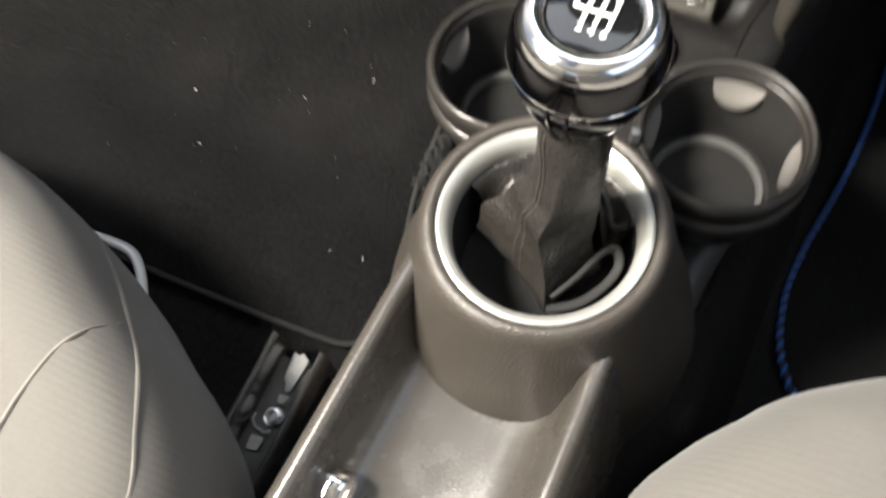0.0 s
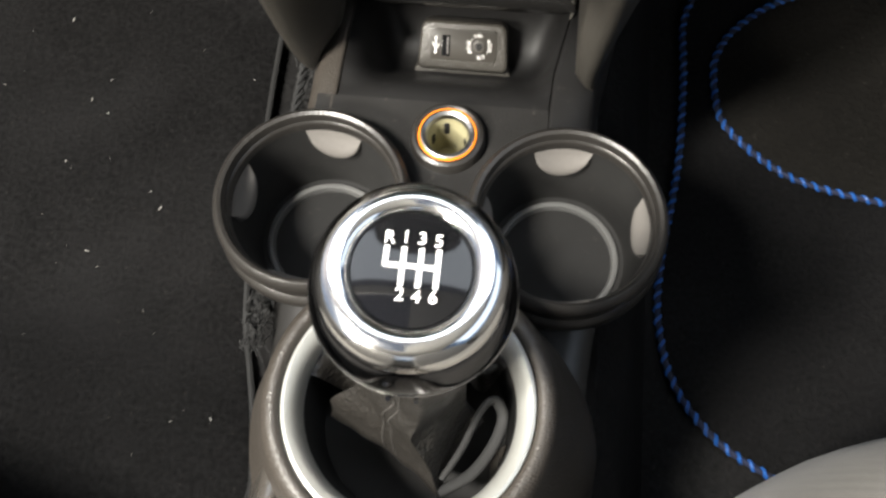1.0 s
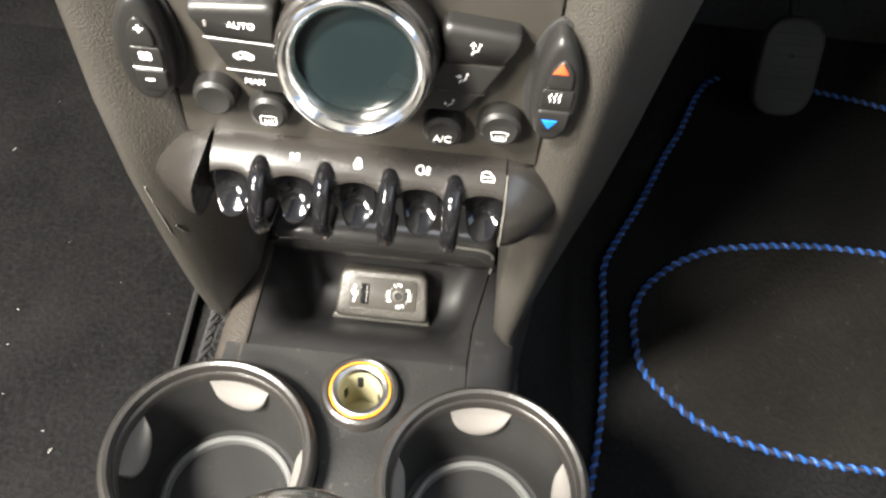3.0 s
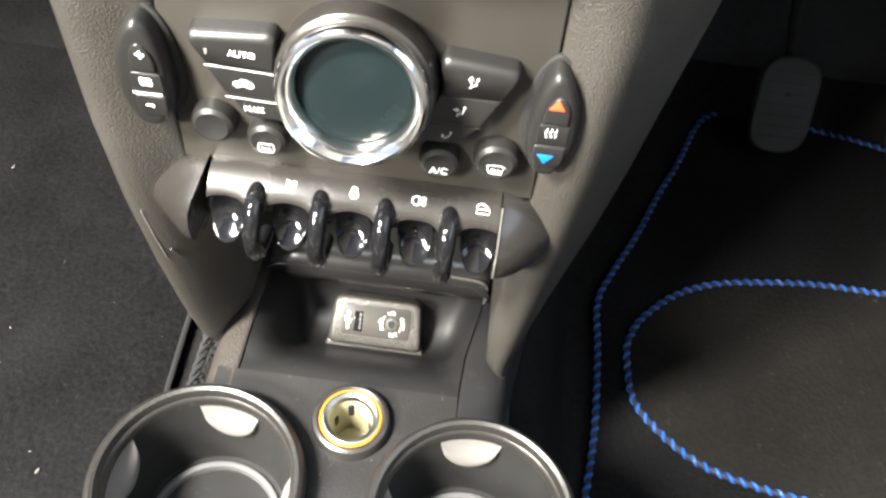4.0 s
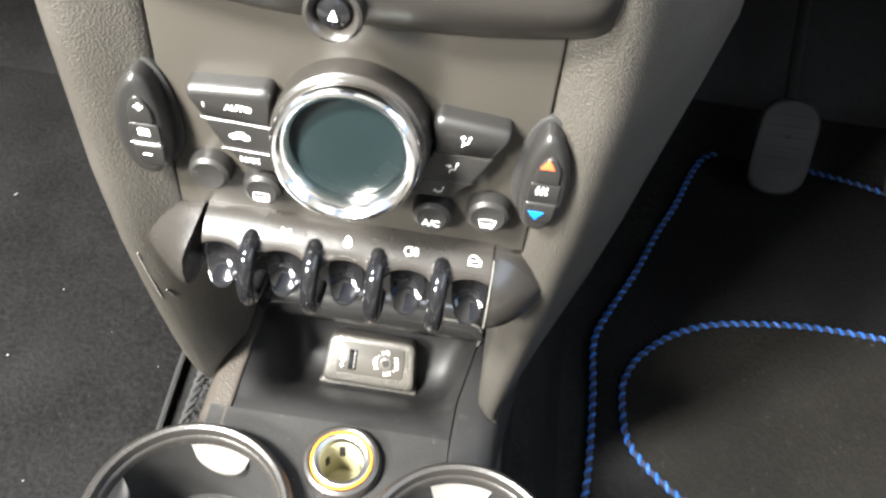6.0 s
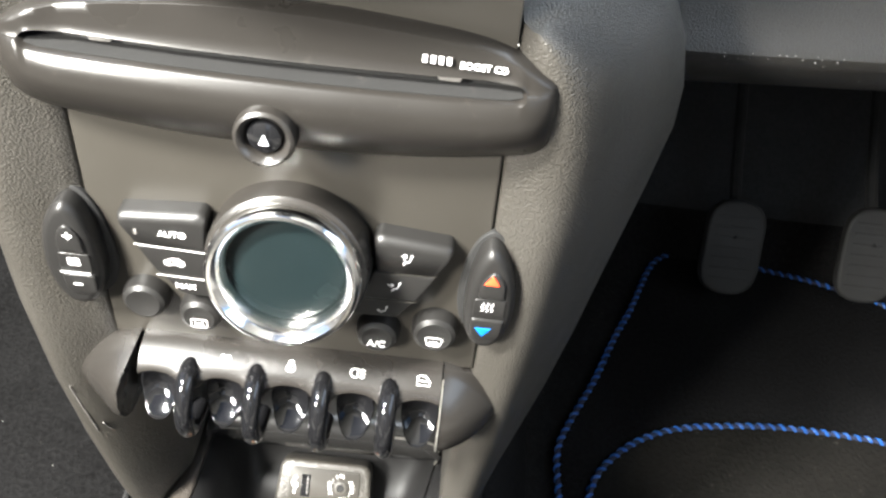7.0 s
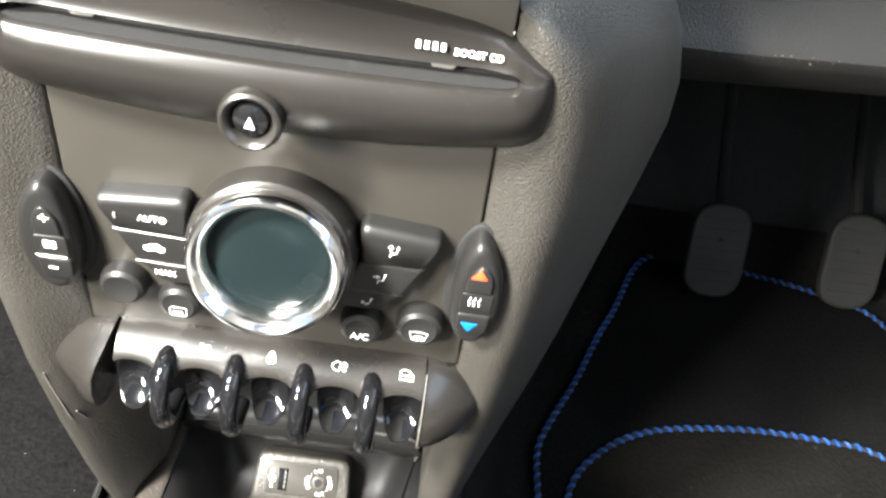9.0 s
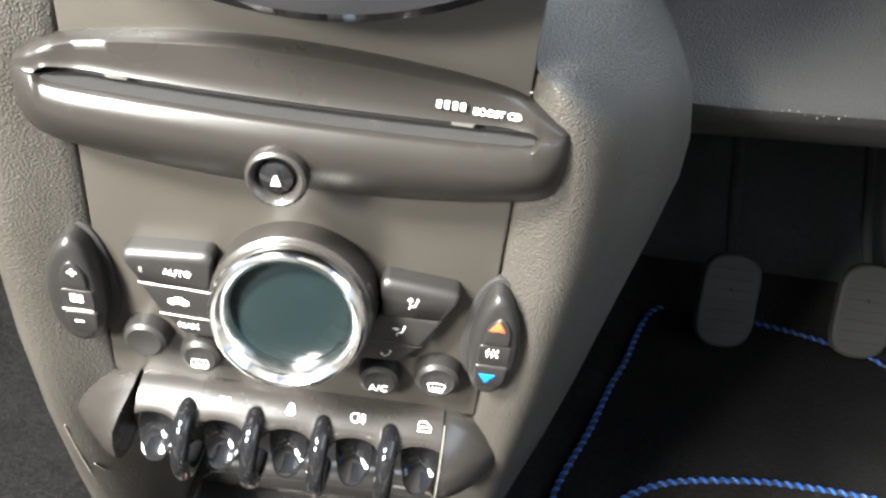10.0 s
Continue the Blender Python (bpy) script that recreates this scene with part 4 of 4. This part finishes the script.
part("rim", moved(lathe([(86, -14), (87, 6), (86.4, 11), (84, 12.8), (81, 11), (79.5, 6), (78.5, 0)], 96), facing(3, 62, 581, 2)), GLOSS, gauge, "dark glossy rim")
part("face", moved(lathe([(79, 2), (40, 1.5), (0.5, 1.5)], 64, False, True), facing(3, 62, 581, 2)), DISPLAY, gauge)


# ---- cd player ----
def cd_depth(x):
    """Front of the player at x, and how far its ends are rounded off (1 in the middle)."""
    e = max(0.0, 1 - (abs(x) / 70.5) ** 12) ** 0.5
    return 54.0 + (1 - e) * 10 + 3.0 * (x / 70) ** 2, e


def slot_gap(x):
    """Half height of the disc slot at x."""
    d = abs(x) - 58.5
    return 1.9 if d <= 0 else (1.9 * math.sqrt(1 - (d / 3) ** 2) if d < 3 else 0.0)


def cd_body():
    top = spline([(-70, 461.5), (-69.4, 465.6), (-66.6, 468.6), (-54.5, 473.6), (-27.5, 477.8), (-1, 479.3), (27.5, 477.9), (52, 474.6), (66.6, 468.0), (69.4, 465.0), (70, 461)], 16)
    bot = spline([(-70, 451.0), (-69.4, 445.4), (-66.6, 442.6), (-55, 440.6), (-30, 438.6), (0, 438.0), (30, 438.6), (55, 440.6), (66.6, 442.6), (69.4, 445.4), (70, 451)], 16)
    rings = []
    for a, b in zip(top, bot):
        x = a.x
        f, e = cd_depth(x)
        zt, zb = a.y, b.y
        h = slot_gap(x)
        zs = min(465.4, zt - 0.6 - 2.4 * e)
        n = 6.0 * min(1.0, h / 1.2)
        q = max(0.0, min(1.0, (70 - abs(x)) / 20))
        q = q * q * (3 - 2 * q)
        up, low = e * (1.2 + 4.6 * q), e * (1.2 + 1.0 * q)
        yt = min(66.8, f + up + 0.2 * max(0.0, zt - zs - h))
        sec = [(76, zt - 0.4), (67.5, zt), (min(67.0, yt + 0.8), zt - 0.3), (yt, zt - 0.9), (yt + (f + up - yt) * 0.36, zt - (zt - zs - h) * 0.42), (yt + (f + up - yt) * 0.66, zt - (zt - zs - h) * 0.72), (f + up, zs + h + 0.5), (f + up - 0.4 * e, zs + h),
               (f + up - 0.4 * e + n, zs + h), (f + low + 1.8 * e + n, zs - h), (f + low, zs - h - 0.05), (f + low * 0.6 - 0.5 * e, zs - h - 0.8), (f - 0.9 * e, zs - (zs - zb) * 0.25), (f - 1.2 * e, zs - (zs - zb) * 0.38),
               (f, zs - (zs - zb) * 0.55), (f + 2.8 * e, zs - (zs - zb) * 0.74), (f + 7.5 * e, zb + 1.8), (67, zb), (76, zb)]
        rings.append([V(x, min(y, 76), z) for y, z in sec])
    return loft(rings, True, True, True)


def slot_floor():
    """Near-black strip that puts shade on the floor and back of the disc slot."""
    rings = []
    for i in range(41):
        x = -60.6 + 121.2 * i / 40
        f, e = cd_depth(x)
        h = slot_gap(x)
        rings.append([V(x, f + 2.9 * e, 465.4 - h + 0.05), V(x, f + 2.9 * e, 465.4 - h + 0.35), V(x, f + 9.0 * e, 465.4 - h + 0.5), V(x, f + 9.4 * e, 465.4 + h - 0.1), V(x, f + 10.4 * e, 465.4 + h - 0.1), V(x, f + 10.4 * e, 465.4 - h)])
    return loft(rings, True, True, True)


cd = thing("cd_player", "dark satin CD player with a long slot and eject button", "cd player")
part("body", cd_body(), CDPLASTIC, cd, angle=40)
# added liner; its near-black colour darkens the slot as shade would
part("slot_liner", slot_floor(), NEARBLACK, cd, "near-black liner that puts shade into the disc slot")
for x0, x1 in ((-46, -39), (39, 46)):
    part("felt_tab", plate([(x0 + 1, 465.6), (x1 - 1, 465.6), (x1, 467.4), (x0, 467.4)], 63.6, 61.4, 0.2), PAD, cd, "grey felt tab in the slot")
part("eject_ring", moved(lathe([(7.9, -10), (7.9, 1.4), (7.5, 2.6), (6.7, 3.1), (5.9, 2.6), (5.1, 0.9), (4.8, -1)], 56), facing(-1.0, 51.6, 450.6, 8)), GRAPHITE, cd, "polished dark ring round the eject button")
eject = part("eject_button", moved(lathe([(4.6, -6), (4.6, 0.6), (4.1, 1.6), (2.4, 2.3), (0.3, 2.5)], 40, False, True), facing(-1.0, 51.6, 450.6, 8)), GLOSS, cd, "round black eject button")
part("symbol", plate([(-1.5, -1.5), (1.5, -1.5), (0.25, 1.6), (-0.25, 1.6)], 0.2, -0.3, 0.05, m=at(-0.9, 49.0, 450.8, 8) @ Matrix.Scale(0.85, 4)), WHITE, eject)
lettering("BOOST CD", 2.35, at(50.4, 60.9, 470.6, 11, 1), WHITE, cd, "lettering")
for k in range(4):
    part("brand_bar", plate([(35.6 + k * 1.95, -0.9), (36.7 + k * 1.95, -0.9), (36.7 + k * 1.95, 0.9), (35.6 + k * 1.95, 0.9)], 0.2, -0.2, 0.05, m=at(0, 60.7, 471.6, 11)), WHITE, cd)

# ---- climate control ----
climate = thing("climate_control", "climate control unit with a chrome-ringed display and buttons", "climate control")
DIAL = facing(1.6, 49.7, 401.8, 15)
part("housing", moved(lathe([(24.4, -26), (24.2, -10), (23.9, -5.4), (23.4, -3.4), (22.2, -2.6), (20, -2.4)], 80), DIAL @ Matrix.Translation(V(0, 0.7, 0))), GRAPHITE, climate, "dark round collar")
part("chrome_ring", moved(lathe([(22.4, -2.9), (22.7, -1.2), (22.5, 0.6), (21.9, 2.0), (21.0, 2.8), (20.0, 2.9), (19.0, 2.0), (17.8, 0.2), (17.0, -2.2), (16.6, -3.6), (16.4, -5)], 96), DIAL), SOFTCHROME, climate, "polished chrome ring")
part("display", moved(lathe([(17, -4.4), (16, -3.9), (10, -3.4), (0.3, -3.2)], 72, False, True), DIAL), DISPLAY, climate, "dark unlit round display")


def key(name, outline, front, bevel, r=1.2, label="", top_only=False):
    """A push key; its front edges are rounded, or its upper edge alone, broadly."""
    line = arcs([(x, z, 3.4 if top_only and z > 404 else r) for x, z in outline], 5)
    if not top_only:
        return part(name, plate(line, PY + 4, front, bevel, 4), BUTTON, climate, label)
    lo, hi = min(p.y for p in line), max(p.y for p in line)
    xm = sum(p.x for p in line) / len(line)
    rings = [[V(p.x, PY + 4, p.y) for p in line]]
    for s in range(9):
        a = math.pi / 2 * s / 8
        off = bevel * (1 - math.cos(a))
        rings.append([V(p.x - math.copysign(min(1.4, off * 0.4), p.x - xm), front + bevel * 0.9 * (1 - math.sin(a)), lo + (p.y - lo) * (1 - off / (hi - lo)) + min(0.7, off) * (hi - p.y) / (hi - lo)) for p in line])
    return part(name, loft(rings, True, True, True), BUTTON, climate, label, angle=60)


def ring_x(z, s):
    d = 26.9 ** 2 - (z - 402) ** 2
    return 1.6 + s * math.sqrt(max(1.0, d)) - s * 1.4


rows = ((408.4, 397.2, 50.2, 45.6), (396.4, 384.8, 45.0, 39.8), (384.0, 375.8, 39.2, 34.0))
for s in (-1, 1):
    for k, (zt, zb, xt, xb) in enumerate(rows):
        zi = zt + (2.4 if k == 0 else 0.4)
        line = [(ring_x(zb, s), zb - 0.6), (s * xb, zb), (s * xt, zt), (ring_x(zi, s), zi)]
        if s < 0:
            line = line[::-1]
        key("button", line, (61.0, 61.4, 62.2)[k], (3.4, 0.9, 0.8)[k], top_only=k == 0)
    for line in ([(s * 45.2, 397.2), (ring_x(396.5, s), 396.2)], [(s * 40.0, 385.0), (ring_x(384, s), 384.2)]):
        # white on the passenger side paints a highlight along the button edges
        part("edge_line", strokes([line], 0.26, at(0, 61.2, 0)), WHITE if s < 0 else PANEL, climate, "thin line between buttons, painted as a highlight on the passenger side")

WAVE = [[(x + 0.45 * math.sin(i * 1.3), -1.7 + i * 0.42) for i in range(9)] for x in (-1.8, 0, 1.8)]
round_buttons = ((-46.9, 369.2, 7.0), (-29.4, 365.0, 6.6), (28.2, 364.6, 6.6), (46.6, 368.6, 7.2))
for k, (x, z, r) in enumerate(round_buttons):
    b = part("round_button", moved(lathe([(r + 0.6, -4), (r + 0.5, 3.0), (r - 0.3, 5.6), (r - 1.7, 6.6), (r - 2.6, 6.3), (0.3, 5.9)], 44, False, True), facing(x, PY, z, 6)), BUTTON, climate, "round black push button")
    g = at(x, PY - 6.95, z - 1.3, 6)
    if k == 1:
        part("symbol", strokes([[(p.x, p.y) for p in arcs([(-3.4, -2.2, 1), (3.4, -2.2, 1), (3.4, 2.2, 1), (-3.4, 2.2, 1)], 3)] + [(-3.4, -1.2)]] + [[(q[0] * 0.85, q[1] * 0.8 - 1.0) for q in w] for w in WAVE], 0.40, g @ Matrix.Scale(0.76, 4)), WHITE, b)
    if k == 2:
        lettering("A/C", 3.7, g, WHITE, b)
    if k == 3:
        part("symbol", strokes([[(-2.6, -2.0), (-3.8, 2.0), (-1.5, 2.5), (1.5, 2.5), (3.8, 2.0), (2.6, -2.0), (-2.6, -2.0)]] + [[(q[0] * 0.85, q[1] * 0.8 - 1.0) for q in w] for w in WAVE], 0.40, g @ Matrix.Scale(0.76, 4)), WHITE, b)
lettering("AUTO", 3.0, at(-33.2, 60.85, 402.8, 0, 0), WHITE, climate)
lettering("MAX", 3.0, at(-32.0, 61.9, 379.8, 0, 0), WHITE, climate)
part("symbol", strokes([[(-4.2, -1.2), (-4.0, 0.4), (-2.2, 0.8), (-1.0, 2.0), (1.6, 2.0), (3.0, 0.7), (4.2, 0.3), (4.2, -1.2), (-4.2, -1.2)], circle(-2.4, -1.3, 0.75), circle(2.5, -1.3, 0.75),
                        [(-0.6, 1.0), (1.4, 1.0), (1.4, -0.2), (-0.2, -0.2)]], 0.6, at(-34.0, 61.2, 391.0) @ Matrix.Scale(0.74, 4)), WHITE, climate, "car outline symbol")
for (x, z, y), arrow in (((36.2, 403.0, 60.9), [[(-1.6, 0.4), (-1.6, 3.6)], [(-2.6, 2.5), (-1.6, 3.9), (-0.6, 2.5)]]), ((33.3, 390.9, 61.2), [[(-3.8, 1.2), (-1.4, 1.2)], [(-2.4, 2.1), (-1.0, 1.2), (-2.4, 0.3)]]),
                         ((30.0, 379.4, 61.8), [[(-3.2, 0.8), (-3.2, -1.0)], [(-4.0, -0.4), (-3.2, -1.4), (-2.4, -0.4)]])):
    k = 0.8 if z < 385 else 1.0
    part("symbol", strokes([[(1.3, 2.4), (0.9, 0.2), (0.6, -0.8), (-1.2, -1.0), (-1.8, -2.8)], circle(1.6, 3.0, 0.35)] + arrow, 0.7 * k, at(x, y, z) @ Matrix.Scale(k * 0.66, 4)), WHITE, climate, "air flow symbol")
part("indicator", plate(arcs([(-44.4, 401.4, 0.4), (-43.4, 401.4, 0.4), (-43.4, 403.6, 0.4), (-44.4, 403.6, 0.4)], 3), 61.6, 60.7, 0.2), PAD, climate, "tiny unlit indicator")


# ---- rocker switches ----
def rocker(s, name, label):
    ob = thing(name, label, "switch", "rocker switches")
    cx = 62.1 if s > 0 else -63.6
    def drop(w, top, bot, n=44):
        """A teardrop outline: round below, drawn up to a blunt point."""
        c = bot + (top - bot) * 0.40
        pts = []
        for i in range(n):
            a = 2 * math.pi * i / n
            v = math.sin(a)
            if v > 0:
                u = math.copysign(max(0.0, 1 - v * v) ** 0.56, math.cos(a)) * w
            else:
                u = math.copysign(abs(math.cos(a)) ** 0.86, math.cos(a)) * w
            u = u * 1.24 - 1.9 if s < 0 else u * 1.1
            pts.append((u - s * 1.6 * max(0, v) ** 2, c + ((top - c) if v > 0 else (c - bot)) * v))
        return pts
    def place(bm):
        return moved(bm, Matrix.Translation(V(cx, 0, 0)))
    part("surround", place(plate(drop(9.0, 412.6, 366.8), PY + 4, PY - 1.2, 0.6)), NEARBLACK, ob, "black recessed surround")
    part("body", place(plate(drop(7.0, 411.2, 368.6), PY + 2, PY - 9.0, 3.4, 6)), BUTTON, ob)
    up = part("upper_key", place(plate(arcs([(-4.0, 393, 1.2), (4.0, 393, 1.2), (3.8, 400, 3.4), (0, 405.4, 3.4), (-3.8, 400, 3.4)], 4), PY - 7, PY - 9.9, 0.8)), BUTTON, ob)
    part("centre_key", place(plate(arcs([(-4.9, 384.6, 1), (4.9, 384.6, 1), (4.8, 392.4, 1), (-4.8, 392.4, 1)], 3), PY - 7, PY - 9.3, 0.4)), BUTTON, ob)
    low = part("lower_key", place(plate(arcs([(-4.8, 374.5, 3), (4.8, 374.5, 3), (5.1, 383.6, 1), (-5.1, 383.6, 1)], 3), PY - 6, PY - 9.6, 0.8)), BUTTON, ob)
    if s > 0:
        part("symbol", plate([(-2.9, -2.2), (2.9, -2.2), (0, 2.9)], 0.3, -0.2, 0.05, m=at(cx - 0.6, PY - 10.0, 401.4) @ Matrix.Scale(0.8, 4)), RED, up, "red up triangle")
        part("symbol", strokes([[(x + 0.5 * math.sin(i * 1.1), -2.4 + i * 0.6) for i in range(9)] for x in (-2.0, 0, 2.0)], 0.55, at(cx - 0.8, PY - 9.4, 389.4) @ Matrix.Scale(0.72, 4)), WHITE, ob, "heated seat symbol")
        part("symbol", plate([(-2.9, 2.0), (0, -2.4), (2.9, 2.0)], 0.3, -0.2, 0.05, m=at(cx - 1.0, PY - 9.7, 378.2) @ Matrix.Scale(0.86, 4)), BLUE, low, "blue down triangle")
    else:
        part("symbol", strokes([[(-1.2, 0), (1.2, 0)], [(0, -1.2), (0, 1.2)]], 0.85, at(cx + 0.4, PY - 10.0, 400.4)), WHITE, up, "plus sign")
        part("symbol", strokes([circle(-1.3, 1.0, 1.1, 0.9), circle(1.3, 1.0, 1.1, 0.9), circle(-1.3, -1.0, 1.1, 0.9), circle(1.3, -1.0, 1.1, 0.9)], 0.6, at(cx - 0.2, PY - 9.4, 389.2) @ Matrix.Scale(0.75, 4)), WHITE, ob, "fan symbol")
        part("symbol", strokes([[(-1.2, 0), (1.2, 0)]], 0.8, at(cx - 0.6, PY - 9.7, 379.6)), WHITE, low, "minus sign")
        part("edge_line", strokes([[(-4.4, 0), (4.6, 0)]], 0.6, at(cx - 0.6, PY - 9.5, 384.4)), WHITE, ob, "pale line above the lower key")
    return ob


rocker(1, "seat_heater_switch", "teardrop rocker switch with red and blue triangles")
rocker(-1, "fan_speed_switch", "teardrop rocker switch with plus and minus signs")

# ---- toggle switches ----
toggles = thing("toggle_switch_bar", "dark satin bar of five gloss black toggle switches", "switch panel")


def bar_rings(xs_):
    rings = []
    for x in xs_:
        reach = 24.0 if x > 0 else 30.0
        e = 1.0 if abs(x) <= 51 else max(0.0, 1 - ((abs(x) - 51) / reach) ** 1.7) ** 0.8
        cy, cz = 66.0, 331.0
        z_off = -2.5 * max(0, abs(x) - 51) / reach
        # the lower lip is scalloped above each switch
        d = min(abs(x - (-45 + 22.5 * k)) for k in range(5))
        c = math.sqrt(max(0.0, 1 - (d / 7.8) ** 2))
        lip = [(54.8, 342.8), (53.4, 340.0), (53.9, 338.0), (57.5, 336.6)]
        cut = [(55.9, 343.9), (55.6, 342.8), (56.3, 341.8), (59.6, 340.8)]
        lip = [(a[0] + (b[0] - a[0]) * c, a[1] + (b[1] - a[1]) * c) for a, b in zip(lip, cut)]
        sec = [(68, 349.4), (65.8, 349.1), (62.0, 347.8), (58.2, 345.7)] + lip + [(68.0, 335.6), (75.0, 334), (75.0, 323), (73.0, 319.5), (74, 318.5), (84, 318), (84, 350)]
        if abs(x) > 51.2:
            sec = [(68, 349.4), (65.8, 349.1), (61.6, 347.6), (57.0, 344.9), (52.6, 341.0), (49.6, 336.4), (48.0, 330.4), (48.6, 324.2), (51.6, 319.5), (56.5, 316), (62.0, 314.5), (68, 314.5), (84, 316), (84, 350)]
        # the passenger's end cap is cut back at a slant, for the wedge of painted shade beside the bar
        cut_back = 6.0 * max(0.0, 1 - (abs(x) - 51) / 14) if x < -51.2 else 0.0
        rings.append([V(x - cut_back * max(0.0, min(1.0, (351 - z) / 13)), cy + (y - cy) * (e if y < 70 else 1) + (1 - e) * 6, cz + z_off + (z - cz) * max(0.06, e)) for y, z in sec])
    return rings


part("bar", loft(bar_rings([-51 + 102 * i / 136 for i in range(137)]), True, True, True), GRAPHITE, toggles, angle=40)
for s in (-1, 1):
    part("end_cap", loft(bar_rings([s * (51 + (v - 51) * (1.0 if s > 0 else 1.25)) for v in (51.5, 54, 57, 60, 63, 66, 69, 71.5, 73.4, 74.6)]), True, True, True), GRAPHITE, toggles, "tapered satin end cap", angle=50)
# added pale tube paints the highlight on the driver's cap edge
part("seam_highlight", tube([V(51.6, y, z) for y, z in ((61.4, 347.9), (56.8, 345.2), (52.4, 341.3), (49.4, 336.6), (47.8, 330.5), (48.5, 324.2))], 0.3, 6), EDGEHIGHLIGHT, toggles, "pale tube painting the highlight along the seam")
# added filler in near black, painting shade between cap and bar
part("wedge", plate(arcs([(-56.5, 323, 2), (-51.1, 321, 1), (-51.1, 345.4, 1), (-52.4, 345.4, 1)], 2), 76, 62.6, 0.3), NEARBLACK, toggles, "near-black filler painting the shaded inner face of the end cap")
# back of the cavity, coloured near black for the shade inside
part("recess", plate(arcs([(-50.6, 313, 3), (50.6, 313, 3), (50.6, 338, 3), (-50.6, 338, 3)], 3), 79, 73.6, 1.2), NEARBLACK, toggles, "near-black plate behind the switches, shade of the cavity put into its colour")


def toggle(x):
    """A spoon-shaped switch: a hollowed oval face that flicks out to a rounded lip at its lower end."""
    rings = []
    for f, back in [(1.0, 9.0), (1.0, 2.0), (0.99, 1.1), (0.965, 0.45), (0.93, 0.12)] + [(0.88 - 0.07 * j, 0.0) for j in range(12)] + [(0.04, 0.0)]:
        ring = []
        for i in range(56):
            a = 2 * math.pi * i / 56
            v = f * 10.2 * math.sin(a)
            u = f * 6.7 * math.copysign(abs(math.cos(a)) ** (0.95 if v > 0 else 0.88), math.cos(a))
            lip = max(0.0, (-1.4 - v) / 8.8)
            y = 56.0 - 8.6 * lip ** 1.7 + 1.6 * max(0.0, lip - 0.72) * 10 * max(0.0, lip - 0.72) + 3.4 * (1 - f * f) * (1 - 0.6 * lip) + 1.2 * max(0.0, v / 10.2) + back
            ring.append(V(x + u, 73.0 if back > 5 else y, 333.4 + v))
        rings.append(ring)
    return loft(rings, True, True, True)


for k in range(5):
    part("toggle", toggle(-45 + 22.5 * k), GLOSS, toggles, "gloss black toggle switch", angle=60)
for k in range(4):
    x = -33.75 + 22.5 * k
    path = spline([V(x, 63, 342), V(x, 57.0, 344.6), V(x, 50.6, 342.2), V(x, 46.0, 335.0), V(x, 45.6, 327.5), V(x, 49.5, 321.4), V(x, 61, 318.6)], 6)
    part("guard", tube(path, 3.2, 12, flat=1.0), GLOSS, toggles, "rounded gloss black guard", angle=80)
ICON = {
    1: [circle(-1.4, 0, 1.6, 1.9, -90, 90, 10) + [(-1.4, -1.9)], [(1.2, 1.4), (3.0, 1.4)], [(1.4, 0), (3.2, 0)], [(1.2, -1.4), (3.0, -1.4)]],
    2: [circle(0, -1.0, 2.0, 1.9), circle(0, 1.2, 1.2, 1.5, 0, 180, 10), [(0, -1.6), (0, -0.5)]],
    3: [circle(-1.0, 0, 2.4, 2.2, 90, 270, 12) + [(0.1, -2.2), (0.1, 2.2), (-1.0, 2.2)], [(1.3, 1.5), (3.6, 1.5)], [(1.3, 0), (3.6, 0)], [(1.3, -1.5), (3.6, -1.5)], [(2.3, 2.3), (2.7, 0.8), (2.2, -0.8), (2.6, -2.4)]],
    4: [[(-3.2, -2.4), (-3.2, 1.4), (-2.0, 2.4), (0.4, 2.4), (3.2, -0.2), (3.2, -2.4), (-3.2, -2.4)], [(-3.2, -0.2), (3.2, -0.2)]],
}
for k, lines in ICON.items():
    part("symbol", strokes(lines, 0.6, at(-45 + 22.5 * k, 60.6, 347.25, 62) @ Matrix.Scale(0.68, 4)), WHITE, toggles, "white switch symbol")


# ---- dust ----
def dust_specks():
    """Pale crumbs and dust on the dash edge, the player, the deck and the console."""
    rnd = random.Random(11)
    bm = bmesh.new()

    def dusty(r):
        x, drop = r.uniform(128, 300), abs(r.gauss(0, 4)) - 1.0
        return x, 156.7 + 0.11 * (x - 130) + 0.1 * abs(drop), 427 - drop, 0.2 if drop < 1.5 else 0.13

    spots = [dusty(rnd) for _ in range(70)]
    spots += [(rnd.uniform(-50, 60), 65.4, rnd.uniform(474, 476), 0.2) for _ in range(5)]
    spots += [(rnd.uniform(-55, 55), rnd.uniform(-45, 30), 206.5, 0.2) for _ in range(40)]
    spots = [p for p in spots if p[1] > 60 or (math.hypot(abs(p[0]) - 59, p[1]) > 48 and abs(p[0]) < 30)]
    for x, y, z, r in spots:
        r *= rnd.uniform(0.6, 1.5)
        a = rnd.uniform(0, 6.28)
        d = V(math.cos(a) * r, 0.2 * r, math.sin(a) * r * 0.6)
        tube([V(x, y, z) - d, V(x, y, z), V(x, y, z) + d], [r * 0.5, r, r * 0.5], 5, False, bm)
    return bm


part("dust", dust_specks(), LINT, tags=("pale dust specks on the dashboard edge and console", "dust", "", "stuff"))
